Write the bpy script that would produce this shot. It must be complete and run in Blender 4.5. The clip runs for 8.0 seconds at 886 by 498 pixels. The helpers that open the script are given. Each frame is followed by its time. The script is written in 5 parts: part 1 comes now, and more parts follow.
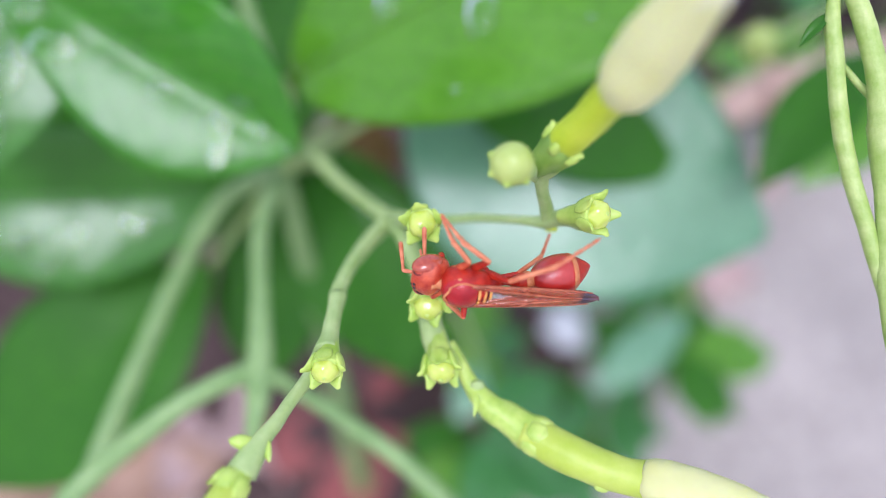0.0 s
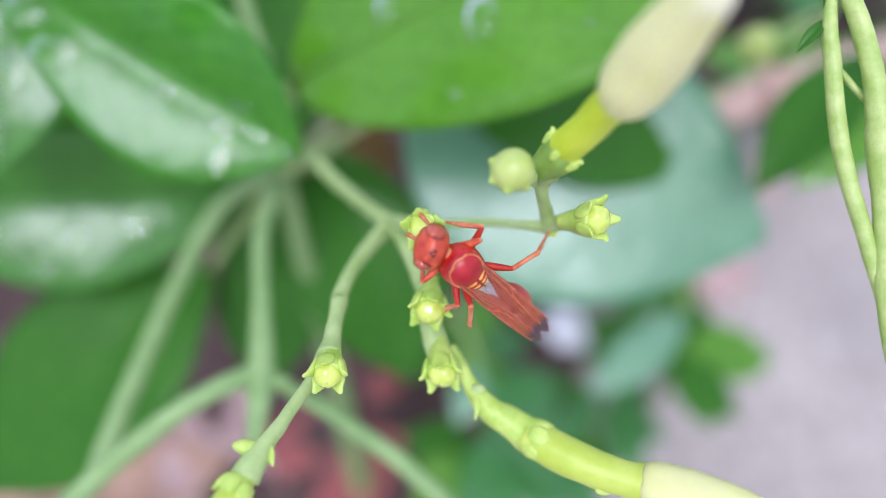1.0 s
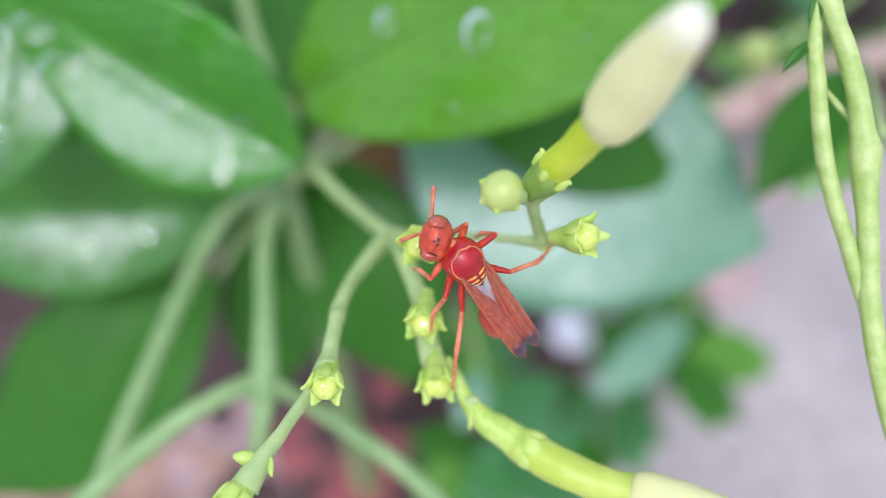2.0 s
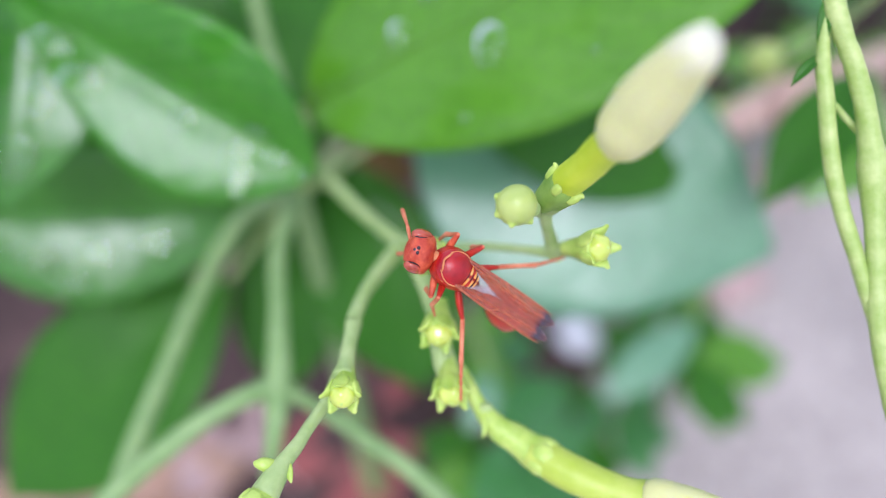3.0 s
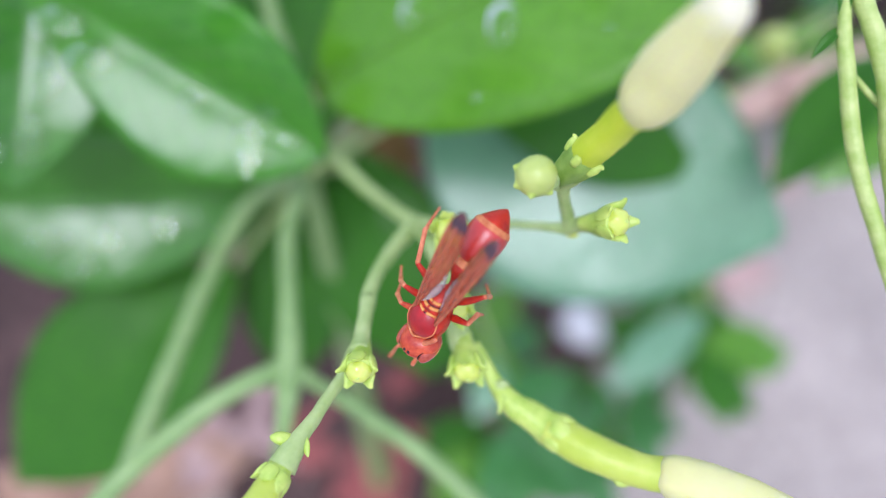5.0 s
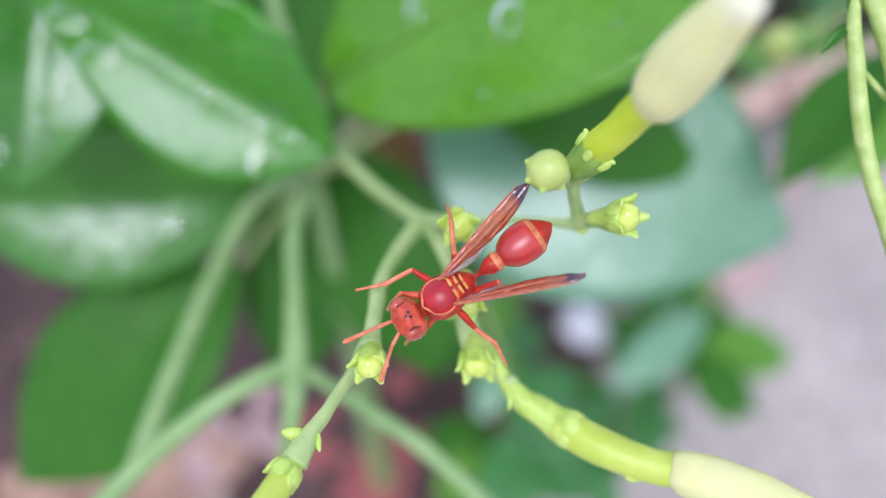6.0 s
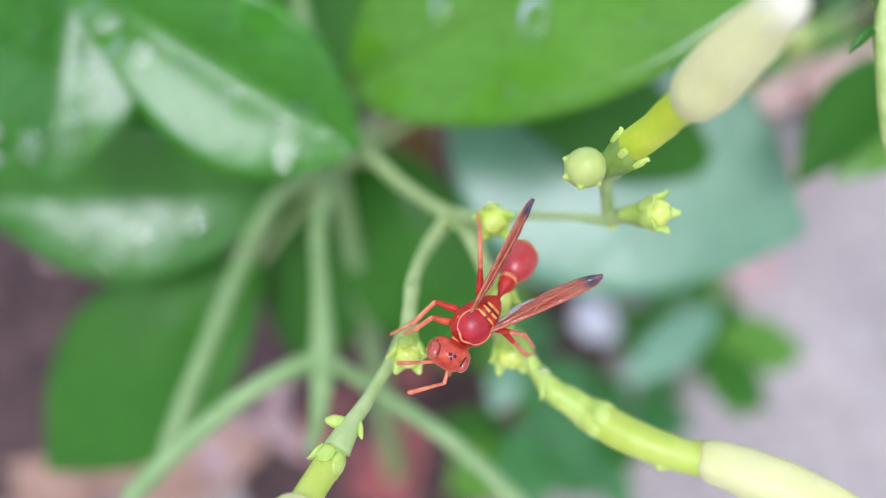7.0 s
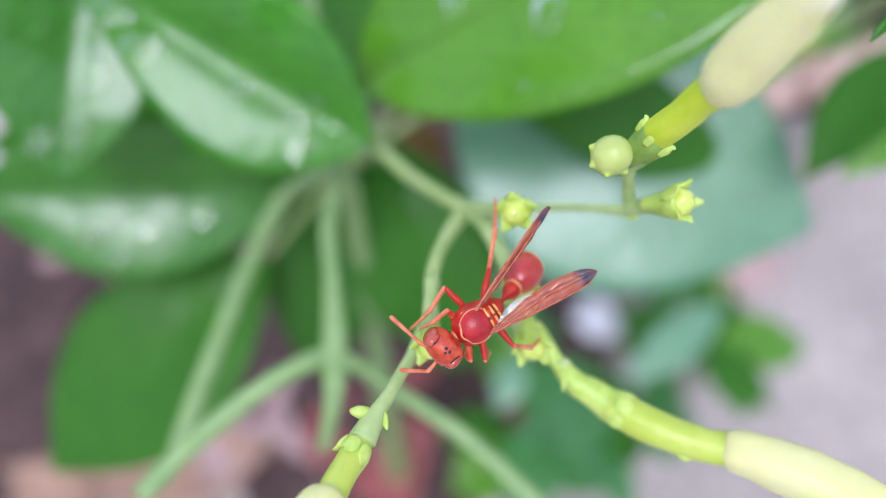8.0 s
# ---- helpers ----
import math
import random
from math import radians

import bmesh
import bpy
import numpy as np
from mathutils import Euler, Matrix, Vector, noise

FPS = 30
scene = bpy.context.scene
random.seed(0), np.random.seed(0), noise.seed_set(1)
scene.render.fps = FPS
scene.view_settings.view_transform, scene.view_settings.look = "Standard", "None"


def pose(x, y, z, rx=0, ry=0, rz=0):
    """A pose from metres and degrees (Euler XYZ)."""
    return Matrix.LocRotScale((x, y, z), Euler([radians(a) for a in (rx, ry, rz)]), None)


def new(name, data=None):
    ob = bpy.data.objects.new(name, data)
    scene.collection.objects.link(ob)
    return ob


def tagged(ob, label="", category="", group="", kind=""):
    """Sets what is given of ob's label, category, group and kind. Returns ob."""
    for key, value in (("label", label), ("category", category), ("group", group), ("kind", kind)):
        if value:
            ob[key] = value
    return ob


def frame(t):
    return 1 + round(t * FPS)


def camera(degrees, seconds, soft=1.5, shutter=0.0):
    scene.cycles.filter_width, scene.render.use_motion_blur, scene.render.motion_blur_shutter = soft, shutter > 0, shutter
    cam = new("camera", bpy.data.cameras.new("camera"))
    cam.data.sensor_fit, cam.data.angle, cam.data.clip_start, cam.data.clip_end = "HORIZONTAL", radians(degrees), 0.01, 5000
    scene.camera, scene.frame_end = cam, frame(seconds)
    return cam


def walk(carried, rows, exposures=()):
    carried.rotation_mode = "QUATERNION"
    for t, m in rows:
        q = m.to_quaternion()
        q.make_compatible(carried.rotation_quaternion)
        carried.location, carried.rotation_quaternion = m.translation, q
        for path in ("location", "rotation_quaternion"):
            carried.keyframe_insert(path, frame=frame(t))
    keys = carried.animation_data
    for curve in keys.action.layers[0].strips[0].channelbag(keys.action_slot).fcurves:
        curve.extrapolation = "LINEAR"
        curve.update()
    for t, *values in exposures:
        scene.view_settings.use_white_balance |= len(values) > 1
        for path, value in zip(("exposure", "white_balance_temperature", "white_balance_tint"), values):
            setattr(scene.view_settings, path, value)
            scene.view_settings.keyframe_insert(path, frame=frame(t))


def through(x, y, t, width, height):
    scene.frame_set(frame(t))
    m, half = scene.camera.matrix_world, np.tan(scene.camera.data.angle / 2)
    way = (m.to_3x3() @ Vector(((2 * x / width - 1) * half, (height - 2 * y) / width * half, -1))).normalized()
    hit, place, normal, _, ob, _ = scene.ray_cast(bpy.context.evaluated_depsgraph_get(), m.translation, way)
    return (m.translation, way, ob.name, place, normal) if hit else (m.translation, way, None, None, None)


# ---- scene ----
from mathutils.bvhtree import BVHTree

# Lengths of the plant are in millimetres in the plane of the flower cluster:
# x to the right, y up the slope of the plane, z out of it towards the lens.
DOWN = 55.0
GROUND = 190.0
MM = 0.001
PLANE = pose(0, 0, GROUND * MM, 90 - DOWN, 0, 0)

cam = camera(66.0, 8.0, 0.85)
cam.data.dof.use_dof = True
cam.data.dof.focus_distance = 0.047
cam.data.dof.aperture_fstop = 9.5
PATH = [
    (0.0, 0.00, 0.00, 50.66, 0.00, 0.00, 0.00),
    (0.5, 0.71, 0.81, 50.84, -0.17, 0.29, 0.13),
    (1.0, -0.15, 0.35, 51.01, 0.01, -0.09, -0.16),
    (1.5, 0.86, 0.95, 51.63, -0.07, 0.15, -0.16),
    (3.0, 0.21, 2.30, 53.55, 0.07, 1.04, -0.25),
    (3.5, -0.98, 1.87, 54.13, -0.04, 0.98, -0.17),
    (4.0, -1.94, 1.38, 54.23, -0.06, 0.64, -0.36),
    (4.5, -0.87, 1.04, 53.54, -0.35, 1.19, -0.22),
    (6.0, -1.69, 0.28, 53.20, -0.17, 1.16, -0.29),
    (6.5, -3.64, 0.14, 53.83, -0.30, 0.89, -0.40),
    (7.0, -3.99, 0.29, 54.72, -0.62, 1.59, -0.14),
    (7.5, -4.61, -1.10, 54.48, -0.39, 1.91, -0.12),
    (8.0, -6.08, -0.59, 54.55, -0.45, 1.17, -0.36),
]
walk(cam, [(t, PLANE @ pose(x * MM, y * MM, z * MM, rx, ry, rz)) for t, x, y, z, rx, ry, rz in PATH])

# ---- light: a bright overcast sky and a wide soft sun ----
SUN_HEIGHT, SUN_TURN = 62.0, 186.0
world = bpy.data.worlds.new("overcast_sky")
scene.world = world
world.use_nodes = True
wn, wl = world.node_tree.nodes, world.node_tree.links
sky = wn.new("ShaderNodeTexSky")
sky.sky_type = "NISHITA"
sky.sun_disc = False
sky.sun_elevation, sky.sun_rotation = radians(SUN_HEIGHT), radians(SUN_TURN)
sky.dust_density, sky.ozone_density = 4.0, 1.0
veil = wn.new("ShaderNodeMix")
veil.data_type = "RGBA"
veil.inputs["Factor"].default_value = 0.6
veil.inputs["B"].default_value = (8.2, 9.1, 12.2, 1)
wl.new(sky.outputs["Color"], veil.inputs["A"])
wl.new(veil.outputs["Result"], wn["Background"].inputs["Color"])
wn["Background"].inputs["Strength"].default_value = 0.17

sun = new("sun", bpy.data.lights.new("sun", "SUN"))
sun.data.energy, sun.data.angle, sun.data.color = 1.85, radians(24), (0.96, 0.97, 1.18)
sun.matrix_world = pose(0, 0, 2) @ (Euler((0, 0, -radians(SUN_TURN))).to_matrix().to_4x4() @ Euler((radians(-(90 - SUN_HEIGHT)), 0, 0)).to_matrix().to_4x4())
scene.view_settings.exposure = 0.0


# ---- materials ----
def material(name, rough=0.5, metal=0.0, spec=0.5):
    m = bpy.data.materials.new(name)
    m.use_nodes = True
    b = m.node_tree.nodes["Principled BSDF"]
    b.inputs["Roughness"].default_value = rough
    b.inputs["Metallic"].default_value = metal
    b.inputs["Specular IOR Level"].default_value = spec
    return m, m.node_tree.nodes, m.node_tree.links, b


def blotches(m, scale, stops, coords="Object", detail=4.0, rough=0.6):
    """A colour ramp over a noise of that scale (per metre); returns its colour output."""
    n, l = m.node_tree.nodes, m.node_tree.links
    tc = n.new("ShaderNodeTexCoord")
    no = n.new("ShaderNodeTexNoise")
    no.inputs["Scale"].default_value = scale
    no.inputs["Detail"].default_value = detail
    no.inputs["Roughness"].default_value = rough
    l.new(tc.outputs[coords], no.inputs["Vector"])
    r = n.new("ShaderNodeValToRGB")
    r.color_ramp.elements[0].position, r.color_ramp.elements[0].color = stops[0][0], (*stops[0][1], 1)
    r.color_ramp.elements[1].position, r.color_ramp.elements[1].color = stops[-1][0], (*stops[-1][1], 1)
    for p, c in stops[1:-1]:
        e = r.color_ramp.elements.new(p)
        e.color = (*c, 1)
    l.new(no.outputs["Fac"], r.inputs["Fac"])
    return r.outputs["Color"], no.outputs["Fac"]


def mixed(m, a, b, fac, mode="MIX"):
    n, l = m.node_tree.nodes, m.node_tree.links
    x = n.new("ShaderNodeMix")
    x.data_type, x.blend_type = "RGBA", mode
    for sock, v in (("A", a), ("B", b), ("Factor", fac)):
        if isinstance(v, (int, float)):
            x.inputs[sock].default_value = v
        elif isinstance(v, tuple):
            x.inputs[sock].default_value = (*v, 1)
        else:
            l.new(v, x.inputs[sock])
    return x.outputs["Result"]


def relief(m, b, height, strength, distance):
    n, l = m.node_tree.nodes, m.node_tree.links
    bump = n.new("ShaderNodeBump")
    bump.inputs["Strength"].default_value, bump.inputs["Distance"].default_value = strength, distance
    l.new(height, bump.inputs["Height"])
    l.new(bump.outputs["Normal"], b.inputs["Normal"])


def skin(name, dark, light, scale, rough=0.45, bump=0.3, glow_through=0.0, spec=0.5, coat=0.0, coat_rough=0.15):
    """A plant or insect skin: two-tone mottling, fine grain and some light passing below the surface."""
    m, n, l, b = material(name, rough, 0, spec)
    col, fac = blotches(m, scale, [(0.3, dark), (0.7, light)])
    l.new(col, b.inputs["Base Color"])
    _, fine = blotches(m, scale * 7, [(0, (0, 0, 0)), (1, (1, 1, 1))])
    relief(m, b, fine, bump, 0.00006)
    if glow_through:
        b.inputs["Subsurface Weight"].default_value = glow_through
        b.inputs["Subsurface Radius"].default_value = (1.0, 0.9, 0.35)
        b.inputs["Subsurface Scale"].default_value = 0.0007
    b.inputs["Coat Weight"].default_value = coat
    b.inputs["Coat Roughness"].default_value = coat_rough
    return m


def leaf_material(name, dark, light, vein, rough=0.3, through=0.3, coat=0.8, film_rough=0.25, wet=0.4, wet_scale=75):
    """Waxy leaf: pale midrib and side veins along the leaf's own coordinates, wet gloss, light coming through."""
    m, n, l, b = material(name, rough, 0, 0.2)
    uv = n.new("ShaderNodeTexCoord")
    sep = n.new("ShaderNodeSeparateXYZ")
    l.new(uv.outputs["UV"], sep.inputs[0])

    def calc(op, a, c=None, d=None):
        x = n.new("ShaderNodeMath")
        x.operation = op
        for i, v in enumerate((a, c, d)):
            if v is None:
                continue
            if isinstance(v, (int, float)):
                x.inputs[i].default_value = v
            else:
                l.new(v, x.inputs[i])
        return x.outputs[0]

    across = calc("ABSOLUTE", calc("SUBTRACT", sep.outputs["X"], 0.5))
    slant = calc("SUBTRACT", calc("MULTIPLY", sep.outputs["Y"], 9.0), calc("MULTIPLY", across, 7.0))
    wave = calc("PINGPONG", slant, 0.5)
    side = calc("SMOOTH_MIN", calc("MULTIPLY", wave, 9.0), 1.0, 0.3)
    middle = calc("MINIMUM", calc("MULTIPLY", across, 30.0), 1.0)
    web = calc("MULTIPLY", side, middle)
    col, fac = blotches(m, 90, [(0.28, dark), (0.72, light)], "Object")
    col2, fac2 = blotches(m, 700, [(0.35, tuple(c * 0.75 for c in dark)), (0.65, tuple(min(1, c * 1.15) for c in light))], "Object")
    base = mixed(m, mixed(m, col, col2, 0.35), vein, calc("MULTIPLY", calc("SUBTRACT", 1.0, web), 0.25))
    l.new(base, b.inputs["Base Color"])
    height = calc("ADD", calc("MULTIPLY", web, 0.6), calc("MULTIPLY", fac2, 0.7))
    relief(m, b, height, 0.22, 0.0004)
    sheen, _ = blotches(m, 60, [(0.35, (rough * 0.75,) * 3), (0.65, (min(1, rough * 1.5),) * 3)])
    l.new(sheen, b.inputs["Roughness"])
    film, edge = blotches(m, wet_scale, [(0.5 - wet * 0.3, (coat * 0.06,) * 3), (0.57 - wet * 0.3, (coat,) * 3)], "Object", 1.5)
    l.new(film, b.inputs["Coat Weight"])
    smooth, _ = blotches(m, wet_scale, [(0.5 - wet * 0.3, (film_rough,) * 3), (0.56 - wet * 0.3, (film_rough * 0.45,) * 3)], "Object", 1.5)
    l.new(smooth, b.inputs["Coat Roughness"])
    _, swell = blotches(m, 260, [(0, (0, 0, 0)), (1, (1, 1, 1))], "Object", 2.0)
    skin_bump = n.new("ShaderNodeBump")
    skin_bump.inputs["Strength"].default_value, skin_bump.inputs["Distance"].default_value = 0.3, 0.0006
    l.new(swell, skin_bump.inputs["Height"])
    l.new(skin_bump.outputs["Normal"], b.inputs["Coat Normal"])
    b.inputs["Coat IOR"].default_value = 1.6
    tr = n.new("ShaderNodeBsdfTranslucent")
    l.new(mixed(m, base, (0.35, 0.7, 0.05), 0.4), tr.inputs["Color"])
    mix = n.new("ShaderNodeMixShader")
    mix.inputs[0].default_value = through
    l.new(b.outputs[0], mix.inputs[1])
    l.new(tr.outputs[0], mix.inputs[2])
    l.new(mix.outputs[0], n["Material Output"].inputs["Surface"])
    return m


LEAF = leaf_material("bright_leaf", (0.088, 0.285, 0.014), (0.145, 0.385, 0.028), (0.2, 0.4, 0.08), 0.3, 0.45, 0.75)
# deep green; on leaves below others it also holds their shade as colour
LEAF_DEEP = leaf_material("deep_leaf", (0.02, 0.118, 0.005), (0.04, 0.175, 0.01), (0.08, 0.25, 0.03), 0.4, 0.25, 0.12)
LEAF_BLUE = leaf_material("waxy_leaf", (0.035, 0.15, 0.035), (0.06, 0.23, 0.06), (0.15, 0.32, 0.12), 0.35, 0.25, 0.6)
# pale bluish base colour adds sky sheen to what the coat reflects
LEAF_SHEEN = leaf_material("sheen_tinted_leaf", (0.11, 0.27, 0.15), (0.17, 0.36, 0.21), (0.2, 0.36, 0.2), 0.4, 0.2, 0.8, 0.48, 1.0)
LEAF_WET = leaf_material("wet_bright_leaf", (0.032, 0.17, 0.014), (0.06, 0.25, 0.025), (0.2, 0.4, 0.1), 0.4, 0.3, 0.7, 0.32, 0.5, 90)
LEAF_GLOSS = leaf_material("rain_wet_leaf", (0.03, 0.19, 0.008), (0.062, 0.285, 0.016), (0.2, 0.4, 0.1), 0.36, 0.34, 0.62, 0.34, 0.6, 80)
STALK = skin("green_stalk", (0.24, 0.36, 0.11), (0.4, 0.5, 0.21), 500, 0.5, 0.7, 0.12)
STALK_STOUT = skin("stout_green_stalk", (0.15, 0.27, 0.085), (0.24, 0.36, 0.14), 400, 0.5, 0.5, 0.1)
STALK_PALE = skin("pale_speckled_stem", (0.27, 0.4, 0.08), (0.46, 0.55, 0.2), 700, 0.45, 0.8, 0.1)
SEPAL_DARK = skin("dark_sepal_green", (0.12, 0.24, 0.03), (0.24, 0.38, 0.07), 600, 0.4, 0.5, 0.1)
STALK_DARK = skin("dark_green_stalk", (0.09, 0.17, 0.035), (0.2, 0.31, 0.1), 900, 0.55, 0.8, 0.08)
SEPAL = skin("sepal_green", (0.28, 0.44, 0.055), (0.5, 0.62, 0.15), 600, 0.4, 0.5, 0.15)
OVARY = skin("ovary_green", (0.42, 0.53, 0.06), (0.58, 0.65, 0.14), 700, 0.14, 0.15, 0.2, coat=0.8)
TUBE = skin("yellow_green_tube", (0.42, 0.54, 0.025), (0.54, 0.63, 0.06), 350, 0.38, 0.3, 0.25)
TUBE_GREEN = skin("green_tube", (0.36, 0.47, 0.05), (0.47, 0.56, 0.11), 350, 0.38, 0.4, 0.2)
PETAL = skin("cream_petal", (0.57, 0.57, 0.24), (0.67, 0.67, 0.36), 130, 0.45, 0.25, 0.8)
PETAL_TIP = skin("white_petal", (0.68, 0.67, 0.46), (0.78, 0.76, 0.6), 200, 0.45, 0.2, 0.4)
ROUND_BUD = skin("pale_green_bud", (0.3, 0.4, 0.09), (0.43, 0.51, 0.15), 500, 0.38, 0.3, 0.2)

RED = skin("red_brown_cuticle", (0.24, 0.006, 0.004), (0.52, 0.03, 0.013), 1400, 0.34, 0.9, 0.02, 0.25, 0.12)
CRIMSON = skin("crimson_cuticle", (0.26, 0.003, 0.008), (0.46, 0.008, 0.014), 1000, 0.3, 0.5, 0.0, 0.3, 0.4, 0.34)
GLOSSY = skin("glossy_red_cuticle", (0.27, 0.006, 0.006), (0.48, 0.02, 0.014), 500, 0.34, 0.3, 0.0, 0.5, 0.7, 0.38)
ORANGE = skin("orange_cuticle", (0.42, 0.1, 0.035), (0.68, 0.27, 0.12), 1500, 0.4, 0.8, 0.06, 0.3)
LIMB = skin("rusty_limb", (0.34, 0.02, 0.009), (0.62, 0.11, 0.045), 1300, 0.38, 0.8, 0.06, 0.3, 0.1)
SHIN = skin("pale_rusty_shin", (0.42, 0.075, 0.03), (0.7, 0.25, 0.13), 1100, 0.38, 0.8, 0.06, 0.3, 0.1)
FACE = skin("rusty_orange_face", (0.32, 0.012, 0.007), (0.62, 0.1, 0.04), 1700, 0.3, 0.7, 0.03, 0.35, 0.25)
YELLOW = skin("yellow_marking", (0.6, 0.22, 0.04), (0.78, 0.4, 0.12), 1800, 0.4, 0.5, 0.05)
EYE = skin("eye_surface", (0.27, 0.022, 0.012), (0.46, 0.08, 0.04), 3000, 0.14, 0.1, 0, coat=0.6)
DARK = skin("dark_cuticle", (0.012, 0.006, 0.01), (0.03, 0.012, 0.02), 2000, 0.25, 0.2)
VEIN = skin("wing_vein", (0.22, 0.035, 0.015), (0.48, 0.14, 0.065), 2000, 0.35, 0.2)


def wing_material(name, tint, pale, clear, spot):
    """Thin membrane: streaked amber film with gloss, smoky spot near the tip."""
    m, n, l, b = material(name, 0.14, 0, 0.9)
    uv = n.new("ShaderNodeTexCoord")
    sep = n.new("ShaderNodeSeparateXYZ")
    l.new(uv.outputs["UV"], sep.inputs[0])
    r = n.new("ShaderNodeValToRGB")
    r.color_ramp.elements[0].position, r.color_ramp.elements[0].color = 0.79, (0, 0, 0, 1)
    r.color_ramp.elements[1].position, r.color_ramp.elements[1].color = 0.88, (spot, spot, spot, 1)
    e = r.color_ramp.elements.new(0.97)
    e.color = (spot * 0.8, spot * 0.8, spot * 0.8, 1)
    l.new(sep.outputs["Y"], r.inputs["Fac"])
    col, fac = blotches(m, 800, [(0.3, tint), (0.7, tuple(min(1, c * 1.5) for c in tint))])
    streak = n.new("ShaderNodeTexWave")
    streak.inputs["Scale"].default_value, streak.inputs["Distortion"].default_value, streak.inputs["Detail"].default_value = 1.5, 1.6, 2.0
    stretch = n.new("ShaderNodeMapping")
    stretch.inputs["Scale"].default_value = (1.0, 0.5, 1.0)
    l.new(uv.outputs["UV"], stretch.inputs["Vector"])
    l.new(stretch.outputs["Vector"], streak.inputs["Vector"])
    band = n.new("ShaderNodeValToRGB")
    band.color_ramp.elements[0].position, band.color_ramp.elements[0].color = 0.45, (0, 0, 0, 1)
    band.color_ramp.elements[1].position, band.color_ramp.elements[1].color = 0.85, (0.6, 0.6, 0.6, 1)
    l.new(streak.outputs["Fac"], band.inputs["Fac"])
    streaked = mixed(m, col, pale, band.outputs["Color"])
    l.new(mixed(m, streaked, (0.012, 0.006, 0.028), r.outputs["Color"]), b.inputs["Base Color"])
    clearness = n.new("ShaderNodeMath")
    clearness.operation = "MULTIPLY_ADD"
    l.new(r.outputs["Color"], clearness.inputs[0])
    clearness.inputs[1].default_value, clearness.inputs[2].default_value = -clear * 0.95, clear
    see = n.new("ShaderNodeBsdfTransparent")
    see.inputs["Color"].default_value = (1.0, 0.78, 0.58, 1) if tint[2] < 0.2 else (0.95, 0.95, 0.95, 1)
    mix = n.new("ShaderNodeMixShader")
    l.new(clearness.outputs[0], mix.inputs[0])
    l.new(b.outputs[0], mix.inputs[1])
    l.new(see.outputs[0], mix.inputs[2])
    sheen = n.new("ShaderNodeBsdfGlossy")
    sheen.inputs["Roughness"].default_value = 0.16
    sheen.inputs["Color"].default_value = (1.0, 0.88, 0.88, 1)
    thin = n.new("ShaderNodeFresnel")
    thin.inputs["IOR"].default_value = 1.38
    film = n.new("ShaderNodeMixShader")
    l.new(thin.outputs[0], film.inputs[0])
    l.new(mix.outputs[0], film.inputs[1])
    l.new(sheen.outputs[0], film.inputs[2])
    l.new(film.outputs[0], n["Material Output"].inputs["Surface"])
    _, fine = blotches(m, 1500, [(0, (0, 0, 0)), (1, (1, 1, 1))])
    relief(m, b, fine, 0.7, 0.00015)
    l.new(b.inputs["Normal"].links[0].from_socket, sheen.inputs["Normal"])
    return m


WING = wing_material("amber_wing", (0.29, 0.028, 0.01), (0.58, 0.14, 0.07), 0.5, 1.0)
HINDWING = wing_material("pale_wing", (0.5, 0.44, 0.45), (0.72, 0.7, 0.74), 0.76, 0.0)


def water_material():
    """Clear water lying on a leaf: what is below shows through, the sky glints on top."""
    m, n, l, b = material("water", 0.02, 0, 0.5)
    clear = n.new("ShaderNodeBsdfTransparent")
    clear.inputs["Color"].default_value = (0.96, 1.0, 0.92, 1)
    shine = n.new("ShaderNodeBsdfGlossy")
    shine.inputs["Roughness"].default_value = 0.1
    fres = n.new("ShaderNodeFresnel")
    fres.inputs["IOR"].default_value = 1.4
    mix = n.new("ShaderNodeMixShader")
    l.new(fres.outputs[0], mix.inputs[0])
    l.new(clear.outputs[0], mix.inputs[1])
    l.new(shine.outputs[0], mix.inputs[2])
    l.new(mix.outputs[0], n["Material Output"].inputs["Surface"])
    n.remove(b)
    return m


WATER = water_material()


def ground_material():
    m, n, l, b = material("pale_gritty_ground", 0.9, 0, 0.3)
    wide, f1 = blotches(m, 9, [(0.35, (0.33, 0.288, 0.27)), (0.65, (0.485, 0.425, 0.39))])
    grit, f2 = blotches(m, 260, [(0.3, (0.14, 0.11, 0.1)), (0.55, (0.43, 0.385, 0.355)), (0.75, (0.6, 0.535, 0.49))])
    l.new(mixed(m, wide, grit, 0.5), b.inputs["Base Color"])
    relief(m, b, f2, 0.8, 0.003)
    return m


GROUND_MAT = ground_material()


def rough_stuff(name, stops, scale, bump=0.003, rough=0.9):
    m, n, l, b = material(name, rough, 0, 0.3)
    col, f = blotches(m, scale, stops)
    l.new(col, b.inputs["Base Color"])
    _, f2 = blotches(m, scale * 5, [(0, (0, 0, 0)), (1, (1, 1, 1))])
    relief(m, b, f2, 0.7, bump)
    return m


SOIL = rough_stuff("dark_damp_soil", [(0.3, (0.03, 0.018, 0.018)), (0.6, (0.1, 0.06, 0.055)), (0.8, (0.17, 0.11, 0.1))], 120)
BRICK = rough_stuff("brick_red", [(0.3, (0.2, 0.05, 0.05)), (0.7, (0.34, 0.12, 0.11))], 90, 0.001)
DRY = rough_stuff("dry_leaf_tan", [(0.3, (0.25, 0.14, 0.09)), (0.7, (0.42, 0.27, 0.2))], 130, 0.0006, 0.6)
DRY_PINK = rough_stuff("dry_leaf_pink", [(0.3, (0.32, 0.2, 0.19)), (0.7, (0.5, 0.36, 0.33))], 110, 0.0006, 0.6)
